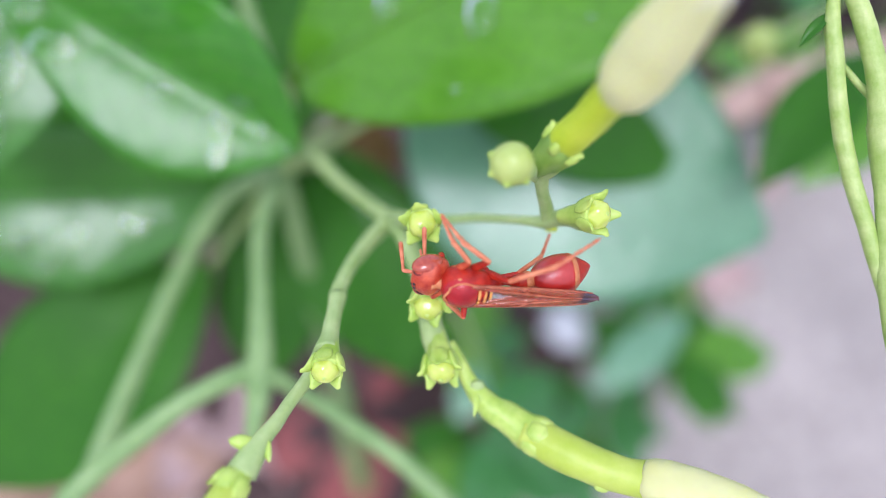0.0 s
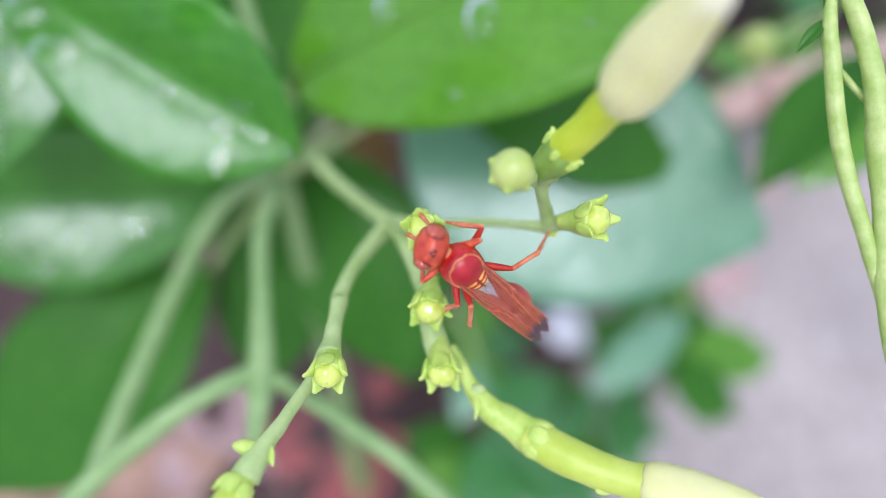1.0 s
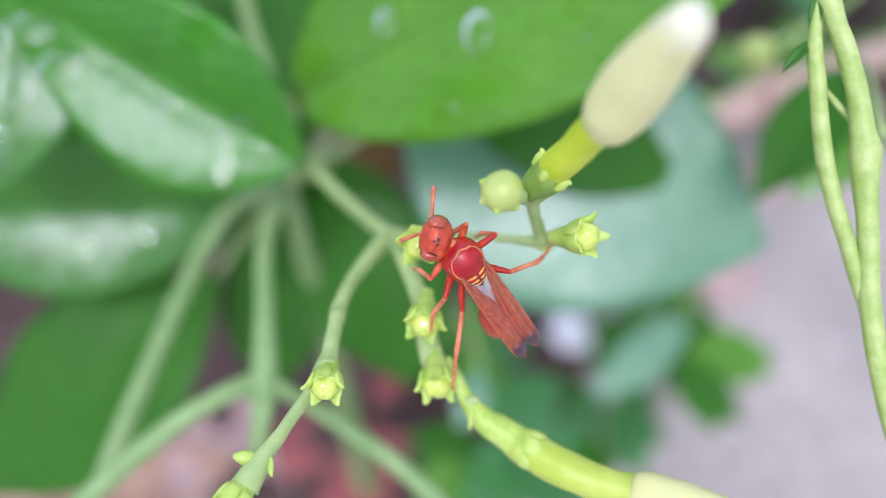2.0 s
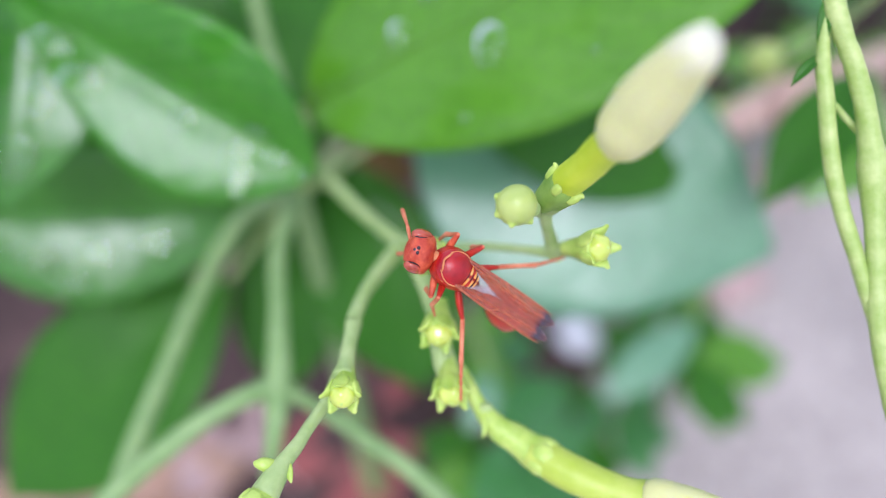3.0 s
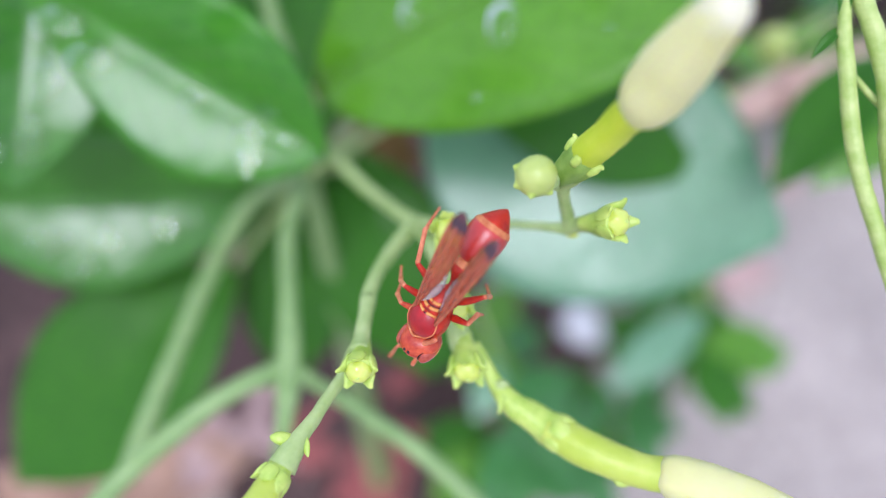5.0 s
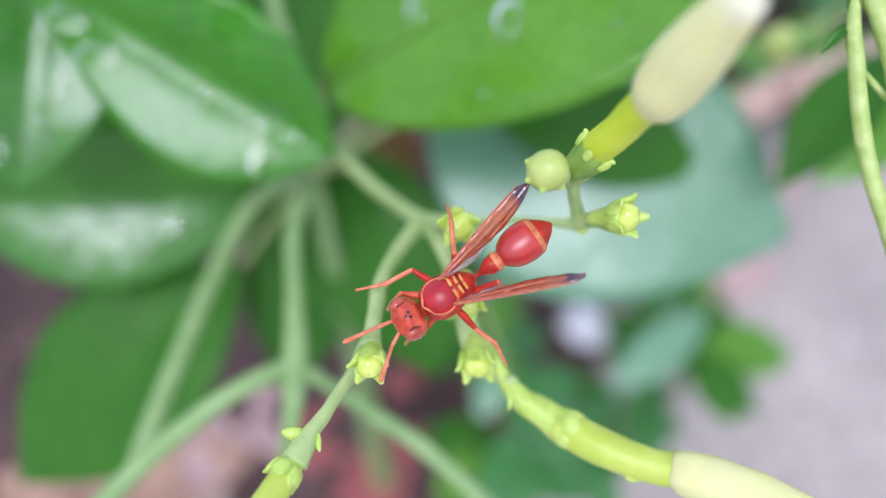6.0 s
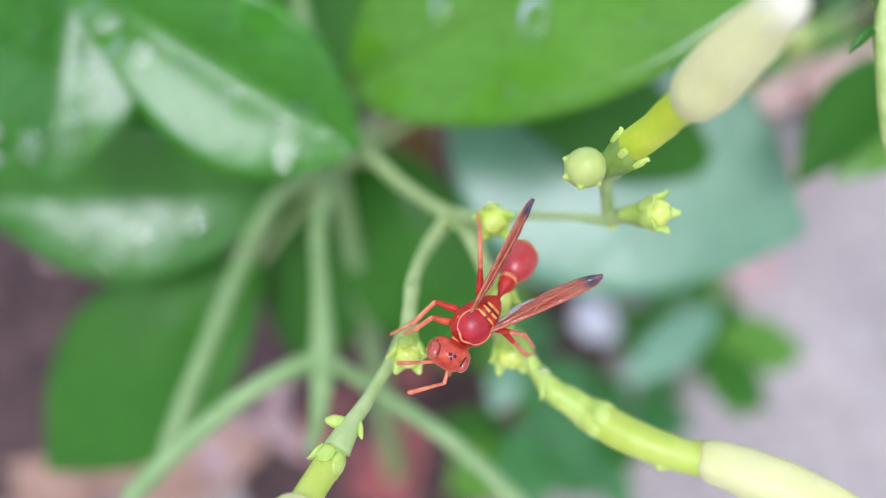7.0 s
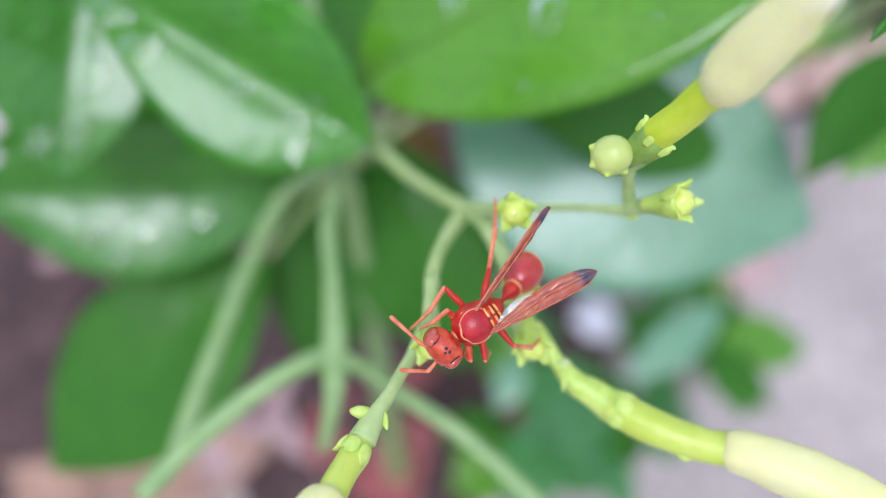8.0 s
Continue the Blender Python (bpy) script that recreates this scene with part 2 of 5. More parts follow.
DRY_BROWN = rough_stuff("dry_leaf_brown", [(0.3, (0.09, 0.055, 0.012)), (0.7, (0.18, 0.105, 0.026))], 130, 0.0006, 0.6)
TWIG = rough_stuff("dry_twig", [(0.3, (0.35, 0.22, 0.17)), (0.7, (0.58, 0.42, 0.36))], 300, 0.0004, 0.8)
STONE = rough_stuff("pale_stone", [(0.3, (0.78, 0.78, 0.82)), (0.7, (0.86, 0.86, 0.88))], 150, 0.0006, 0.6)


# ---- building helpers ----
def v(p):
    return Vector(p) * MM


def thing(name, base, label, category, group=""):
    """An empty at the base of a thing; its parts are given in the plane's millimetres."""
    ob = new(name)
    ob.matrix_basis = PLANE @ Matrix.Translation(v(base))
    ob.empty_display_size = 0.003
    ob["base"] = [c * MM for c in base]
    return tagged(ob, label, category, group)


def part(name, bm, mat, parent, label="", local=False, smooth=True):
    """One mesh object from bm, in metres: of the plane, or with local of the parent's own space."""
    root = parent
    while root is not None and root.parent is not None:
        root = root.parent
    if not local and root is not None:
        bm.transform(Matrix.Translation(-Vector(root["base"])))
    me = bpy.data.meshes.new(name)
    for f in bm.faces:
        f.smooth = smooth
    bm.to_mesh(me)
    bm.free()
    me.materials.append(mat)
    ob = new(name, me)
    ob.parent = parent
    return tagged(ob, label)


def spline(pts, n):
    """n points along a smooth curve through pts (tuples of any length)."""
    p = [np.array(q, float) for q in pts]
    if len(p) == 2:
        return [p[0] + (p[1] - p[0]) * i / (n - 1) for i in range(n)]
    p = [2 * p[0] - p[1]] + p + [2 * p[-1] - p[-2]]
    out = []
    for i in range(n):
        s = i / (n - 1) * (len(p) - 3)
        k = min(int(s), len(p) - 4)
        u = s - k
        a, b, c, d = p[k:k + 4]
        out.append(0.5 * (2 * b + (c - a) * u + (2 * a - 5 * b + 4 * c - d) * u * u + (3 * b - a - 3 * c + d) * u ** 3))
    return out


def tube(bm, pts, seg=12, n=20, flat=1.0, lumps=0.0, up=(0, 0, 1), twist=0.0, lobes=0, lobe_depth=0.0):
    """A tapered tube: pts are (x, y, z, radius) in millimetres; flat squeezes it along up; lobes give it ridges."""
    q = spline(pts, n)
    rings = []
    up = Vector(up)
    for i, c in enumerate(q):
        d = Vector(q[min(i + 1, n - 1)][:3] - q[max(i - 1, 0)][:3]).normalized()
        s = d.cross(up)
        if s.length < 1e-3:
            s = d.cross(Vector((0.3, 1, 0.1)))
        s.normalize()
        t = s.cross(d).normalized()
        ring = []
        for k in range(seg):
            a = 2 * math.pi * k / seg + twist * i / n
            r = max(c[3], 1e-3) * (1 + lobe_depth * math.cos(lobes * a - twist * i / n))
            if lumps:
                r *= 1 + lumps * noise.noise(Vector((c[0] * 0.9 + 3 * math.cos(a), c[1] * 0.9 + 3 * math.sin(a), c[2] * 0.9)))
            ring.append(bm.verts.new((Vector(c[:3]) + s * r * math.cos(a) + t * r * flat * math.sin(a)) * MM))
        rings.append(ring)
    for a, b in zip(rings, rings[1:]):
        for k in range(seg):
            bm.faces.new((a[k], a[(k + 1) % seg], b[(k + 1) % seg], b[k]))
    bm.faces.new(rings[0][::-1])
    bm.faces.new(rings[-1])
    return bm


def blob(bm, centre, radii, turn=(0, 0, 0), sub=3, lumps=0.0, freq=1.0):
    """An uneven ellipsoid in millimetres."""
    m = pose(centre[0] * MM, centre[1] * MM, centre[2] * MM, *turn)
    made = bmesh.ops.create_icosphere(bm, subdivisions=sub, radius=1.0)
    for w in made["verts"]:
        k = 1 + (lumps * noise.noise(w.co * freq + Vector(centre)) if lumps else 0)
        w.co = m @ Vector((w.co.x * radii[0] * k * MM, w.co.y * radii[1] * k * MM, w.co.z * radii[2] * k * MM))
    return bm


def side_frame(axis, up=(0, 1, 0)):
    a = Vector(axis).normalized()
    s = a.cross(Vector(up))
    if s.length < 1e-3:
        s = a.cross(Vector((1, 0, 0)))
    s.normalize()
    return a, s, s.cross(a).normalized()


def leaf_sheet(base, tip, width, normal, fold=0.25, arch=0.12, tip_sharp=1.0, wavy=0.03, thick=0.25, nl=26, nw=14, widest=0.5):
    """A leaf blade with thickness: folded along its midrib, arched along its length, wavy at the edge."""
    bm = bmesh.new()
    uv = bm.loops.layers.uv.new("UVMap")
    B, T = Vector(base), Vector(tip)
    ax = T - B
    L = ax.length
    ax.normalize()
    nrm = Vector(normal)
    nrm = (nrm - ax * nrm.dot(ax)).normalized()
    side = nrm.cross(ax)
    seed = B.x * 0.37 + B.y * 0.11
    top, low, coords = [], [], {}
    for i in range(nl + 1):
        s = i / nl
        e = math.log(0.5) / math.log(widest)
        half = 0.5 * width * max(0.02, math.sin(math.pi * s ** e)) ** (0.75 + 0.35 * tip_sharp * s)
        mid = B + ax * L * s + nrm * (arch * L * (4 * s * (1 - s)) * 0.5)
        rt, rl = [], []
        for j in range(nw + 1):
            u = 2 * j / nw - 1
            h = half * abs(u)
            rise = fold * h * (1 - 0.35 * abs(u)) + wavy * L * 0.35 * u * u * noise.noise(Vector((s * 5 + seed, u * 1.3, seed)))
            p = mid + side * half * u * math.cos(min(1.3, abs(fold) * 0.8)) + nrm * rise
            a, b = bm.verts.new(p * MM), bm.verts.new((p - nrm * thick) * MM)
            coords[a] = coords[b] = (0.5 + 0.5 * u, s)
            rt.append(a), rl.append(b)
        top.append(rt), low.append(rl)
    for i in range(nl):
        for j in range(nw):
            bm.faces.new((top[i][j], top[i][j + 1], top[i + 1][j + 1], top[i + 1][j]))
            bm.faces.new((low[i + 1][j], low[i + 1][j + 1], low[i][j + 1], low[i][j]))
    edge = [r[0] for r in top] + [top[-1][j] for j in range(1, nw)] + [r[-1] for r in reversed(top)] + [top[0][j] for j in range(nw - 1, 0, -1)]
    edge_low = [r[0] for r in low] + [low[-1][j] for j in range(1, nw)] + [r[-1] for r in reversed(low)] + [low[0][j] for j in range(nw - 1, 0, -1)]
    for i in range(len(edge)):
        k = (i + 1) % len(edge)
        bm.faces.new((edge[i], edge[k], edge_low[k], edge_low[i]))
    bmesh.ops.recalc_face_normals(bm, faces=bm.faces[:])
    for f in bm.faces:
        for lp in f.loops:
            lp[uv].uv = coords[lp.vert]
    return bm, nrm, L


def leaf(parent, base, tip, width, normal, mat=None, label="", rib=0.5, petiole=None, **kw):
    bm, nrm, L = leaf_sheet(base, tip, width, normal, **kw)
    ob = part("leaf", bm, mat or LEAF, parent, label)
    rb = bmesh.new()
    arch = kw.get("arch", 0.12)
    B, T = Vector(base), Vector(tip)
    pts = []
    for i in range(9):
        s = i / 8 * 0.96
        p = B + (T - B) * s + nrm * (arch * L * 4 * s * (1 - s) * 0.5 - 0.1)
        pts.append((*p, rib * (1 - 0.8 * s)))
    tube(rb, pts, 8, 18, flat=0.7)
    part("midrib", rb, mat or LEAF, ob)
    if petiole:
        pb = bmesh.new()
        tube(pb, [(*petiole, rib * 1.3), (*[(a + b) / 2 for a, b in zip(petiole, base)], rib * 1.1), (*base, rib)], 10, 10)
        part("petiole", pb, STALK, ob)
    return ob


def stalk(parent, pts, mat=None, name="stalk", seg=14, n=28, lumps=0.1, label=""):
    return part(name, tube(bmesh.new(), pts, seg, n, lumps=lumps), mat or STALK, parent, label)


def calyx(parent, at, axis, size=1.0, open_=0.65, ovary=True, turn=0.0, lobe=1.0, mat=None):
    """A five-lobed green calyx that has lost its flower, a glossy round ovary inside. at: centre of its rim."""
    a, s, t = side_frame(axis)
    c = Vector(at)
    bm = bmesh.new()
    profile = ((-3.0, 0.46), (-2.3, 0.58), (-1.5, 0.8), (-0.7, 1.02), (-0.1, 1.14), (0.22, 1.15), (0.3, 1.02))
    tube(bm, [(*(c + a * h * size), w * size) for h, w in profile], 24, 22, lumps=0.05, lobes=5, lobe_depth=0.035)
    cup = part("calyx", bm, mat or SEPAL, parent)
    for k in range(5):
        ang = 2 * math.pi * k / 5 + turn + random.uniform(-0.12, 0.12)
        o = s * math.cos(ang) + t * math.sin(ang)
        jit = random.uniform(0.85, 1.15)
        curl = (0.1 + 0.24 * open_) * jit * lobe
        path = ((0.96, -0.75, 0.5), (1.05, -0.25, 0.64), (1.1 + curl * 0.25, 0.2, 0.58), (1.12 + curl * 0.7, 0.48 * lobe, 0.4), (1.13 + curl * 1.3, 0.68 * lobe * jit, 0.25), (1.14 + curl * 1.8, 0.76 * lobe * jit, 0.18), (1.14 + curl * 2.0, 0.76 * lobe * jit, 0.06))
        lb = bmesh.new()
        tube(lb, [(*(c + (o * q + a * h) * size), w * size) for q, h, w in path], 14, 24, flat=0.42, lumps=0.08, up=tuple(o - a * 0.5))
        part("sepal", lb, mat or SEPAL, cup)
    if ovary:
        ob = bmesh.new()
        blob(ob, tuple(c + a * 0.2 * size), (1.0 * size, 1.0 * size, 0.9 * size), sub=3, lumps=0.16, freq=1.9)
        part("ovary", ob, OVARY, cup, "glossy yellow-green ovary")
        st = bmesh.new()
        blob(st, tuple(c + a * 1.06 * size), (0.18 * size, 0.18 * size, 0.13 * size), sub=2)
        part("style_scar", st, SEPAL, cup)
    return cup


def drop(at, radii, normal, label, ragged=0.0):
    """A flattened drop of water lying on a leaf."""
    n, s, t = side_frame(normal)
    bm = bmesh.new()
    made = bmesh.ops.create_icosphere(bm, subdivisions=4, radius=1.0)
    for w in made["verts"]:
        x, y, z = w.co
        z = z if z > 0 else z * 0.15
        k = 1 + 0.45 * ragged * noise.noise(Vector((x * 1.6, y * 1.6, at[0] * 0.7)))
        ripple = 1 + 0.5 * ragged * noise.noise(Vector((x * 2.6, y * 2.6, at[1])))
        w.co = (s * x * radii[0] * k + t * y * radii[1] * k * (1 - 0.12 * y) + n * z * radii[2] * ripple) * MM
    me = bpy.data.meshes.new("water_drop")
    for f in bm.faces:
        f.smooth = True
    bm.to_mesh(me)
    bm.free()
    me.materials.append(WATER)
    ob = new("water_drop", me)
    ob.matrix_basis = PLANE @ Matrix.Translation(v(at))
    return tagged(ob, label, "water drop", "drops on the leaves")


# ---- ground: one sheet out to the horizon, uneven near the plant ----
def ground_sheet():
    bm = bmesh.new()
    xs = [-60, -20, -6, -2, -0.9] + [-0.6 + 0.02 * i for i in range(61)] + [0.9, 2, 6, 20, 60]
    ys = [-60, -20, -6, -2, -0.9] + [-0.6 + 0.02 * i for i in range(71)] + [1.2, 2, 6, 20, 60]
    grid = []
    for y in ys:
        row = []
        for x in xs:
            near = max(0.0, 1 - max(abs(x), abs(y)) / 0.8)
            z = near * 0.006 * noise.fractal(Vector((x * 14, y * 14, 0.3)), 0.6, 2.2, 5)
            row.append(bm.verts.new((x, y, min(z, 0.004))))
        grid.append(row)
    for a, b in zip(grid, grid[1:]):
        for j in range(len(xs) - 1):
            bm.faces.new((a[j], a[j + 1], b[j + 1], b[j]))
    me = bpy.data.meshes.new("ground")
    for f in bm.faces:
        f.smooth = True
    bm.to_mesh(me)
    bm.free()
    me.materials.append(GROUND_MAT)
    return tagged(new("ground", me), "pale grey gritty bare ground under the plants", "ground", kind="structure")


ground_sheet()


def ground_spot(p, lift=0.0):
    """World place on the ground below or at a point of the plane."""
    w = PLANE @ v(p)
    return Vector((w.x, w.y, lift))


def soil_patch(p, rx, ry):
    """A low mound of dark soil."""
    bm = bmesh.new()
    n, m = 40, 10
    rings = []
    for j in range(1, m + 1):
        ring = []
        for i in range(n):
            a = 2 * math.pi * i / n
            r = j / m * (1 + 0.22 * noise.noise(Vector((math.cos(a) * 1.7, math.sin(a) * 1.7, p[0] * 0.1))))
            x, y = rx * r * math.cos(a) * MM, ry * r * math.sin(a) * MM
            z = 0.012 * (1 - (j / m) ** 2) - 0.004 * (j == m) + 0.006 * noise.fractal(Vector((x * 60, y * 60, 1.1)), 0.6, 2.1, 4) * (1 - j / m)
            ring.append(bm.verts.new((x, y, z)))
        rings.append(ring)
    top = bm.verts.new((0, 0, 0.012))
    for i in range(n):
        bm.faces.new((top, rings[0][i], rings[0][(i + 1) % n]))
    for a, b in zip(rings, rings[1:]):
        for i in range(n):
            bm.faces.new((a[i], b[i], b[(i + 1) % n], a[(i + 1) % n]))
    me = bpy.data.meshes.new("soil")
    for f in bm.faces:
        f.smooth = True
    bm.to_mesh(me)
    bm.free()
    me.materials.append(SOIL)
    ob = new("soil", me)
    ob.location = ground_spot(p, 0.002)
    return tagged(ob, "low mound of dark damp soil round the stems", "soil", kind="structure")


soil_patch((-28.4, -63.0, -187.8), 62, 60)
soil_patch((28.7, -34.5, -207.8), 27, 30)
soil_patch((-144.6, -28.1, -212.3), 130, 75)
soil_patch((-31.0, 27.8, -251.4), 75, 60)
soil_patch((192.7, 110.7, -309.4), 150, 70)


def chunk(name, p, size, mat, label, category, group, spin=0.0, lumps=0.25, sharp=1.0, rise=0.3):
    """A stone or broken piece lying on the ground; size in millimetres."""
    bm = bmesh.new()
    made = bmesh.ops.create_cube(bm, size=1.0)
    bmesh.ops.bevel(bm, geom=bm.edges[:], offset=0.18 / sharp, segments=2, affect="EDGES", profile=0.6)
    bmesh.ops.subdivide_edges(bm, edges=bm.edges[:], cuts=1, use_grid_fill=True)
    for w in bm.verts:
        k = 1 + lumps * noise.noise(w.co * 2.3 + Vector((p[0], p[1], 0)) * 0.1)
        w.co = Vector((w.co.x * size[0] * k, w.co.y * size[1] * k, w.co.z * size[2] * k)) * MM
    me = bpy.data.meshes.new(name)
    for f in bm.faces:
        f.smooth = True
    bm.to_mesh(me)
    bm.free()
    me.materials.append(mat)
    ob = new(name, me)
    ob.matrix_basis = Matrix.Translation(ground_spot(p, size[2] * MM * rise)) @ pose(0, 0, 0, random.uniform(-8, 8), random.uniform(-8, 8), spin)
    return tagged(ob, label, category, group)


for p, s, spin in (((-43.6, -67.9, -184.4), (30, 20, 18), 25), ((-27.4, -50.9, -196.3), (26, 22, 16), -30), ((-27.2, -77.4, -177.8), (32, 22, 18), 70), ((20.5, -69.6, -183.2), (16, 26, 14), 5), ((25.3, -43.6, -201.4), (18, 14, 12), 40)):
    chunk("brick_piece", p, s, BRICK, "broken piece of dull red brick on dark soil", "brick piece", "brick rubble", spin, 0.3)
chunk("pebble", (44.1, -30.0, -202.4), (20, 19, 15), STONE, "smooth white pebble on the ground", "pebble", "pebbles", 10, 0.05, 0.4, 0.4)
for p, s in (((106.7, -8.9, -225.7), (30, 22, 10)), ((136.6, 27.8, -251.4), (20, 15, 9)), ((31.7, -52.7, -195.0), (14, 10, 8))):
    chunk("pebble", p, s, DRY_PINK, "dull pinkish pebble half sunk in the ground", "pebble", "pebbles", p[0] * 13, 0.25, 0.7, 0.3)


def dry_leaf(p, length, width, spin, mat, label, lift=3.0):
    bm, _, _ = leaf_sheet((-length / 2, 0, 0), (length / 2, 0, 0), width, (0, 0, 1), fold=0.35, arch=-0.2, wavy=0.3, thick=0.3, nl=18, nw=10)
    me = bpy.data.meshes.new("dry_leaf")
    for f in bm.faces:
        f.smooth = True
    bm.to_mesh(me)
    bm.free()
    me.materials.append(mat)
    ob = new("dry_leaf", me)
    part("midrib", tube(bmesh.new(), [(-length * 0.62, 0, -0.5, 0.7), (-length * 0.25, 0, -length * 0.075, 0.55), (0, 0, -length * 0.1, 0.5), (length * 0.25, 0, -length * 0.075, 0.4), (length * 0.46, 0, -length * 0.02, 0.2)], 8, 16), mat, ob, local=True)
    ob.matrix_basis = Matrix.Translation(ground_spot(p, lift * MM + length * 0.1 * MM)) @ pose(0, 0, 0, random.uniform(-10, 10), random.uniform(-10, 10), spin)
    return tagged(ob, label, "dry leaf", "fallen leaves")


dry_leaf((-79.6, -67.9, -184.4), 44, 26, 70, DRY_PINK, "pale pinkish dried leaf curled on the ground", 6)
dry_leaf((-96.6, -79.7, -176.2), 60, 30, 15, DRY, "tan dried leaf lying on the ground", 8)
dry_leaf((-61.7, -64.7, -186.7), 40, 22, 120, DRY_PINK, "pale pinkish dried leaf curled on the ground", 8)
dry_leaf((-137.2, -85.6, -172.0), 40, 22, -20, DRY, "tan dried leaf lying on the ground", 8)
dry_leaf((-166.9, -21.9, -216.6), 60, 26, 5, DRY_PINK, "pale pinkish dried leaf curled on the ground", 8)
dry_leaf((18.0, -80.4, -175.6), 50, 24, 40, DRY_PINK, "pale pinkish dried leaf curled on the ground", 6)


def twig(pts, label):
    ob = thing("twig", pts[0][:3], label, "twig", "dry twigs")
    part("branch", tube(bmesh.new(), pts, 10, 24, lumps=0.25), TWIG, ob)
    for q in pts[1:4]:
        part("knot", blob(bmesh.new(), (q[0] + q[3] * 0.5, q[1] + q[3] * 0.6, q[2] + q[3] * 0.4), (q[3] * 0.8,) * 3, lumps=0.3), TWIG, ob)
    return ob


# ---- the flowering plant ----
DOWNWARD = (0.0, -math.cos(radians(DOWN)), -math.sin(radians(DOWN)))
NODE = (-21.8, 10.8, -42.0)


def to_ground(p, lean=(0, 0, 0)):
    """The point of the ground straight below p, shifted by lean, in the plane's millimetres."""
    q = Vector(p) + Vector(lean)
    h = GROUND + q.y * math.cos(radians(DOWN)) + q.z * math.sin(radians(DOWN))
    return tuple(q + Vector(DOWNWARD) * (h + 4))


ROOT = to_ground(NODE, (-4, 0, 0))
plant = thing("flowering_shrub", ROOT, "green shrub with white buds, empty calyxes and wet glossy leaves", "plant")

stalk(plant, [(*ROOT, 3.4), (*[(a * 0.6 + b * 0.4) for a, b in zip(ROOT, NODE)], 2.6), (*NODE, 1.3), (-24.6, 24.4, -44.0) + (1.1,), (-27.3, 35.4, -42.0) + (1.1,), (-28.2, 47.1, -38.0) + (1.1,)], STALK_STOUT, "stem", 14, 30, 0.15, "green main stem")

# leaves round the node
big_leaf = leaf(plant, (-18.2, 20.0, -30.0), (46.0, 43.0, -12.0), 31, (0.16, 0.2, 1), LEAF, "bright green wet leaf with drops", petiole=NODE, fold=0.12, arch=0.1, widest=0.42, rib=0.8)
gloss_leaf = leaf(plant, (-50.6, 31.5, -20.5), (-16.2, 11.2, -27.0), 22.2, (-0.17, -0.2, 0.97), LEAF_GLOSS, "folded bright green leaf with sky gloss", petiole=(-88.9, 45.1, -40.0), fold=0.5, arch=-0.012, widest=0.62, tip_sharp=0.1, rib=0.3)
edge_leaf = leaf(plant, (-51.6, 41.7, -30.0), (-55.8, 7.2, -30.0), 20.5, (0.42, -0.04, 0.94), LEAF_WET, "bright green leaf with wet sky gloss", petiole=(-53.6, 58.1, -44.0), fold=0.34, arch=0.1, widest=0.55)
wet_leaf = leaf(plant, (-31.5, 8.8, -56.0), (-80.0, 7.2, -45.0), 27, (0.25, -0.37, 0.92), LEAF_WET, "broad leaf with pale wet gloss", petiole=NODE, fold=0.5, arch=0.06, rib=0.6)
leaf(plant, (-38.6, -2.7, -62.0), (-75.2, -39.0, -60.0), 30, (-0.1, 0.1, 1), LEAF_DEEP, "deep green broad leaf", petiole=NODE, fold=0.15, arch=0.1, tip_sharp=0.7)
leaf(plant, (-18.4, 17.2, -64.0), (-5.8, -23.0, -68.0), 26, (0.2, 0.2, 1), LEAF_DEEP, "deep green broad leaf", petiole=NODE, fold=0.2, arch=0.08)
leaf(plant, (-5.5, 25.0, -60.0), (51.0, 1.8, -56.8), 48, (-0.2, 0.02, 0.98), LEAF_SHEEN, "broad glossy leaf with sky sheen partly in its pale colour", petiole=NODE, fold=0.08, arch=0.02, rib=0.7, tip_sharp=0.1, widest=0.42)
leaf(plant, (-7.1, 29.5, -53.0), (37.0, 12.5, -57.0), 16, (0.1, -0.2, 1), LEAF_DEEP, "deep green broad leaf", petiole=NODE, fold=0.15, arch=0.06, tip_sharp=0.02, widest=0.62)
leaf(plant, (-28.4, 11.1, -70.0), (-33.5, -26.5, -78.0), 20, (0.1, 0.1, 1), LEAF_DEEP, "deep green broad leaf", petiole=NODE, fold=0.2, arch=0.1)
leaf(plant, (-29.4, 43.5, -42.0), (-66.0, 37.5, -36.0), 13, (0.1, 0.1, 1), LEAF, "bright green leaf", petiole=(-27.5, 40.5, -41.0), fold=0.2, arch=0.1)

leaf(plant, (61.0, -16.5, -120.0), (35.0, -35.0, -114.0), 12, (0.05, 0.16, 0.99), LEAF_SHEEN, "small glossy leaf with sky sheen partly in its pale colour", petiole=(58.0, 6.0, -116.0), fold=0.2, arch=0.05)
leaf(plant, (8.5, -26.0, -104.0), (3.0, -39.0, -100.0), 8, (0.0, 0.1, 0.99), LEAF_SHEEN, "small glossy leaf with sky sheen partly in its pale colour", petiole=(2.0, -10.0, -100.0), fold=0.2, arch=0.05)
# added leaf closing a dark gap, its deep green stands in for shade
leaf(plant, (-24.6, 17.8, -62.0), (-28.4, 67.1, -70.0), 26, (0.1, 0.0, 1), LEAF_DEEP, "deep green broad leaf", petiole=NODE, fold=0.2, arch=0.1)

# added leaves behind the gaps, the shade there is in their dark green
leaf(plant, (-36.0, 14.0, -64.0), (-86.0, 17.0, -60.0), 30, (-0.3, -0.25, 0.9), LEAF_DEEP, "deep green broad leaf with shade put into its colour", petiole=NODE, fold=0.2, arch=0.08)

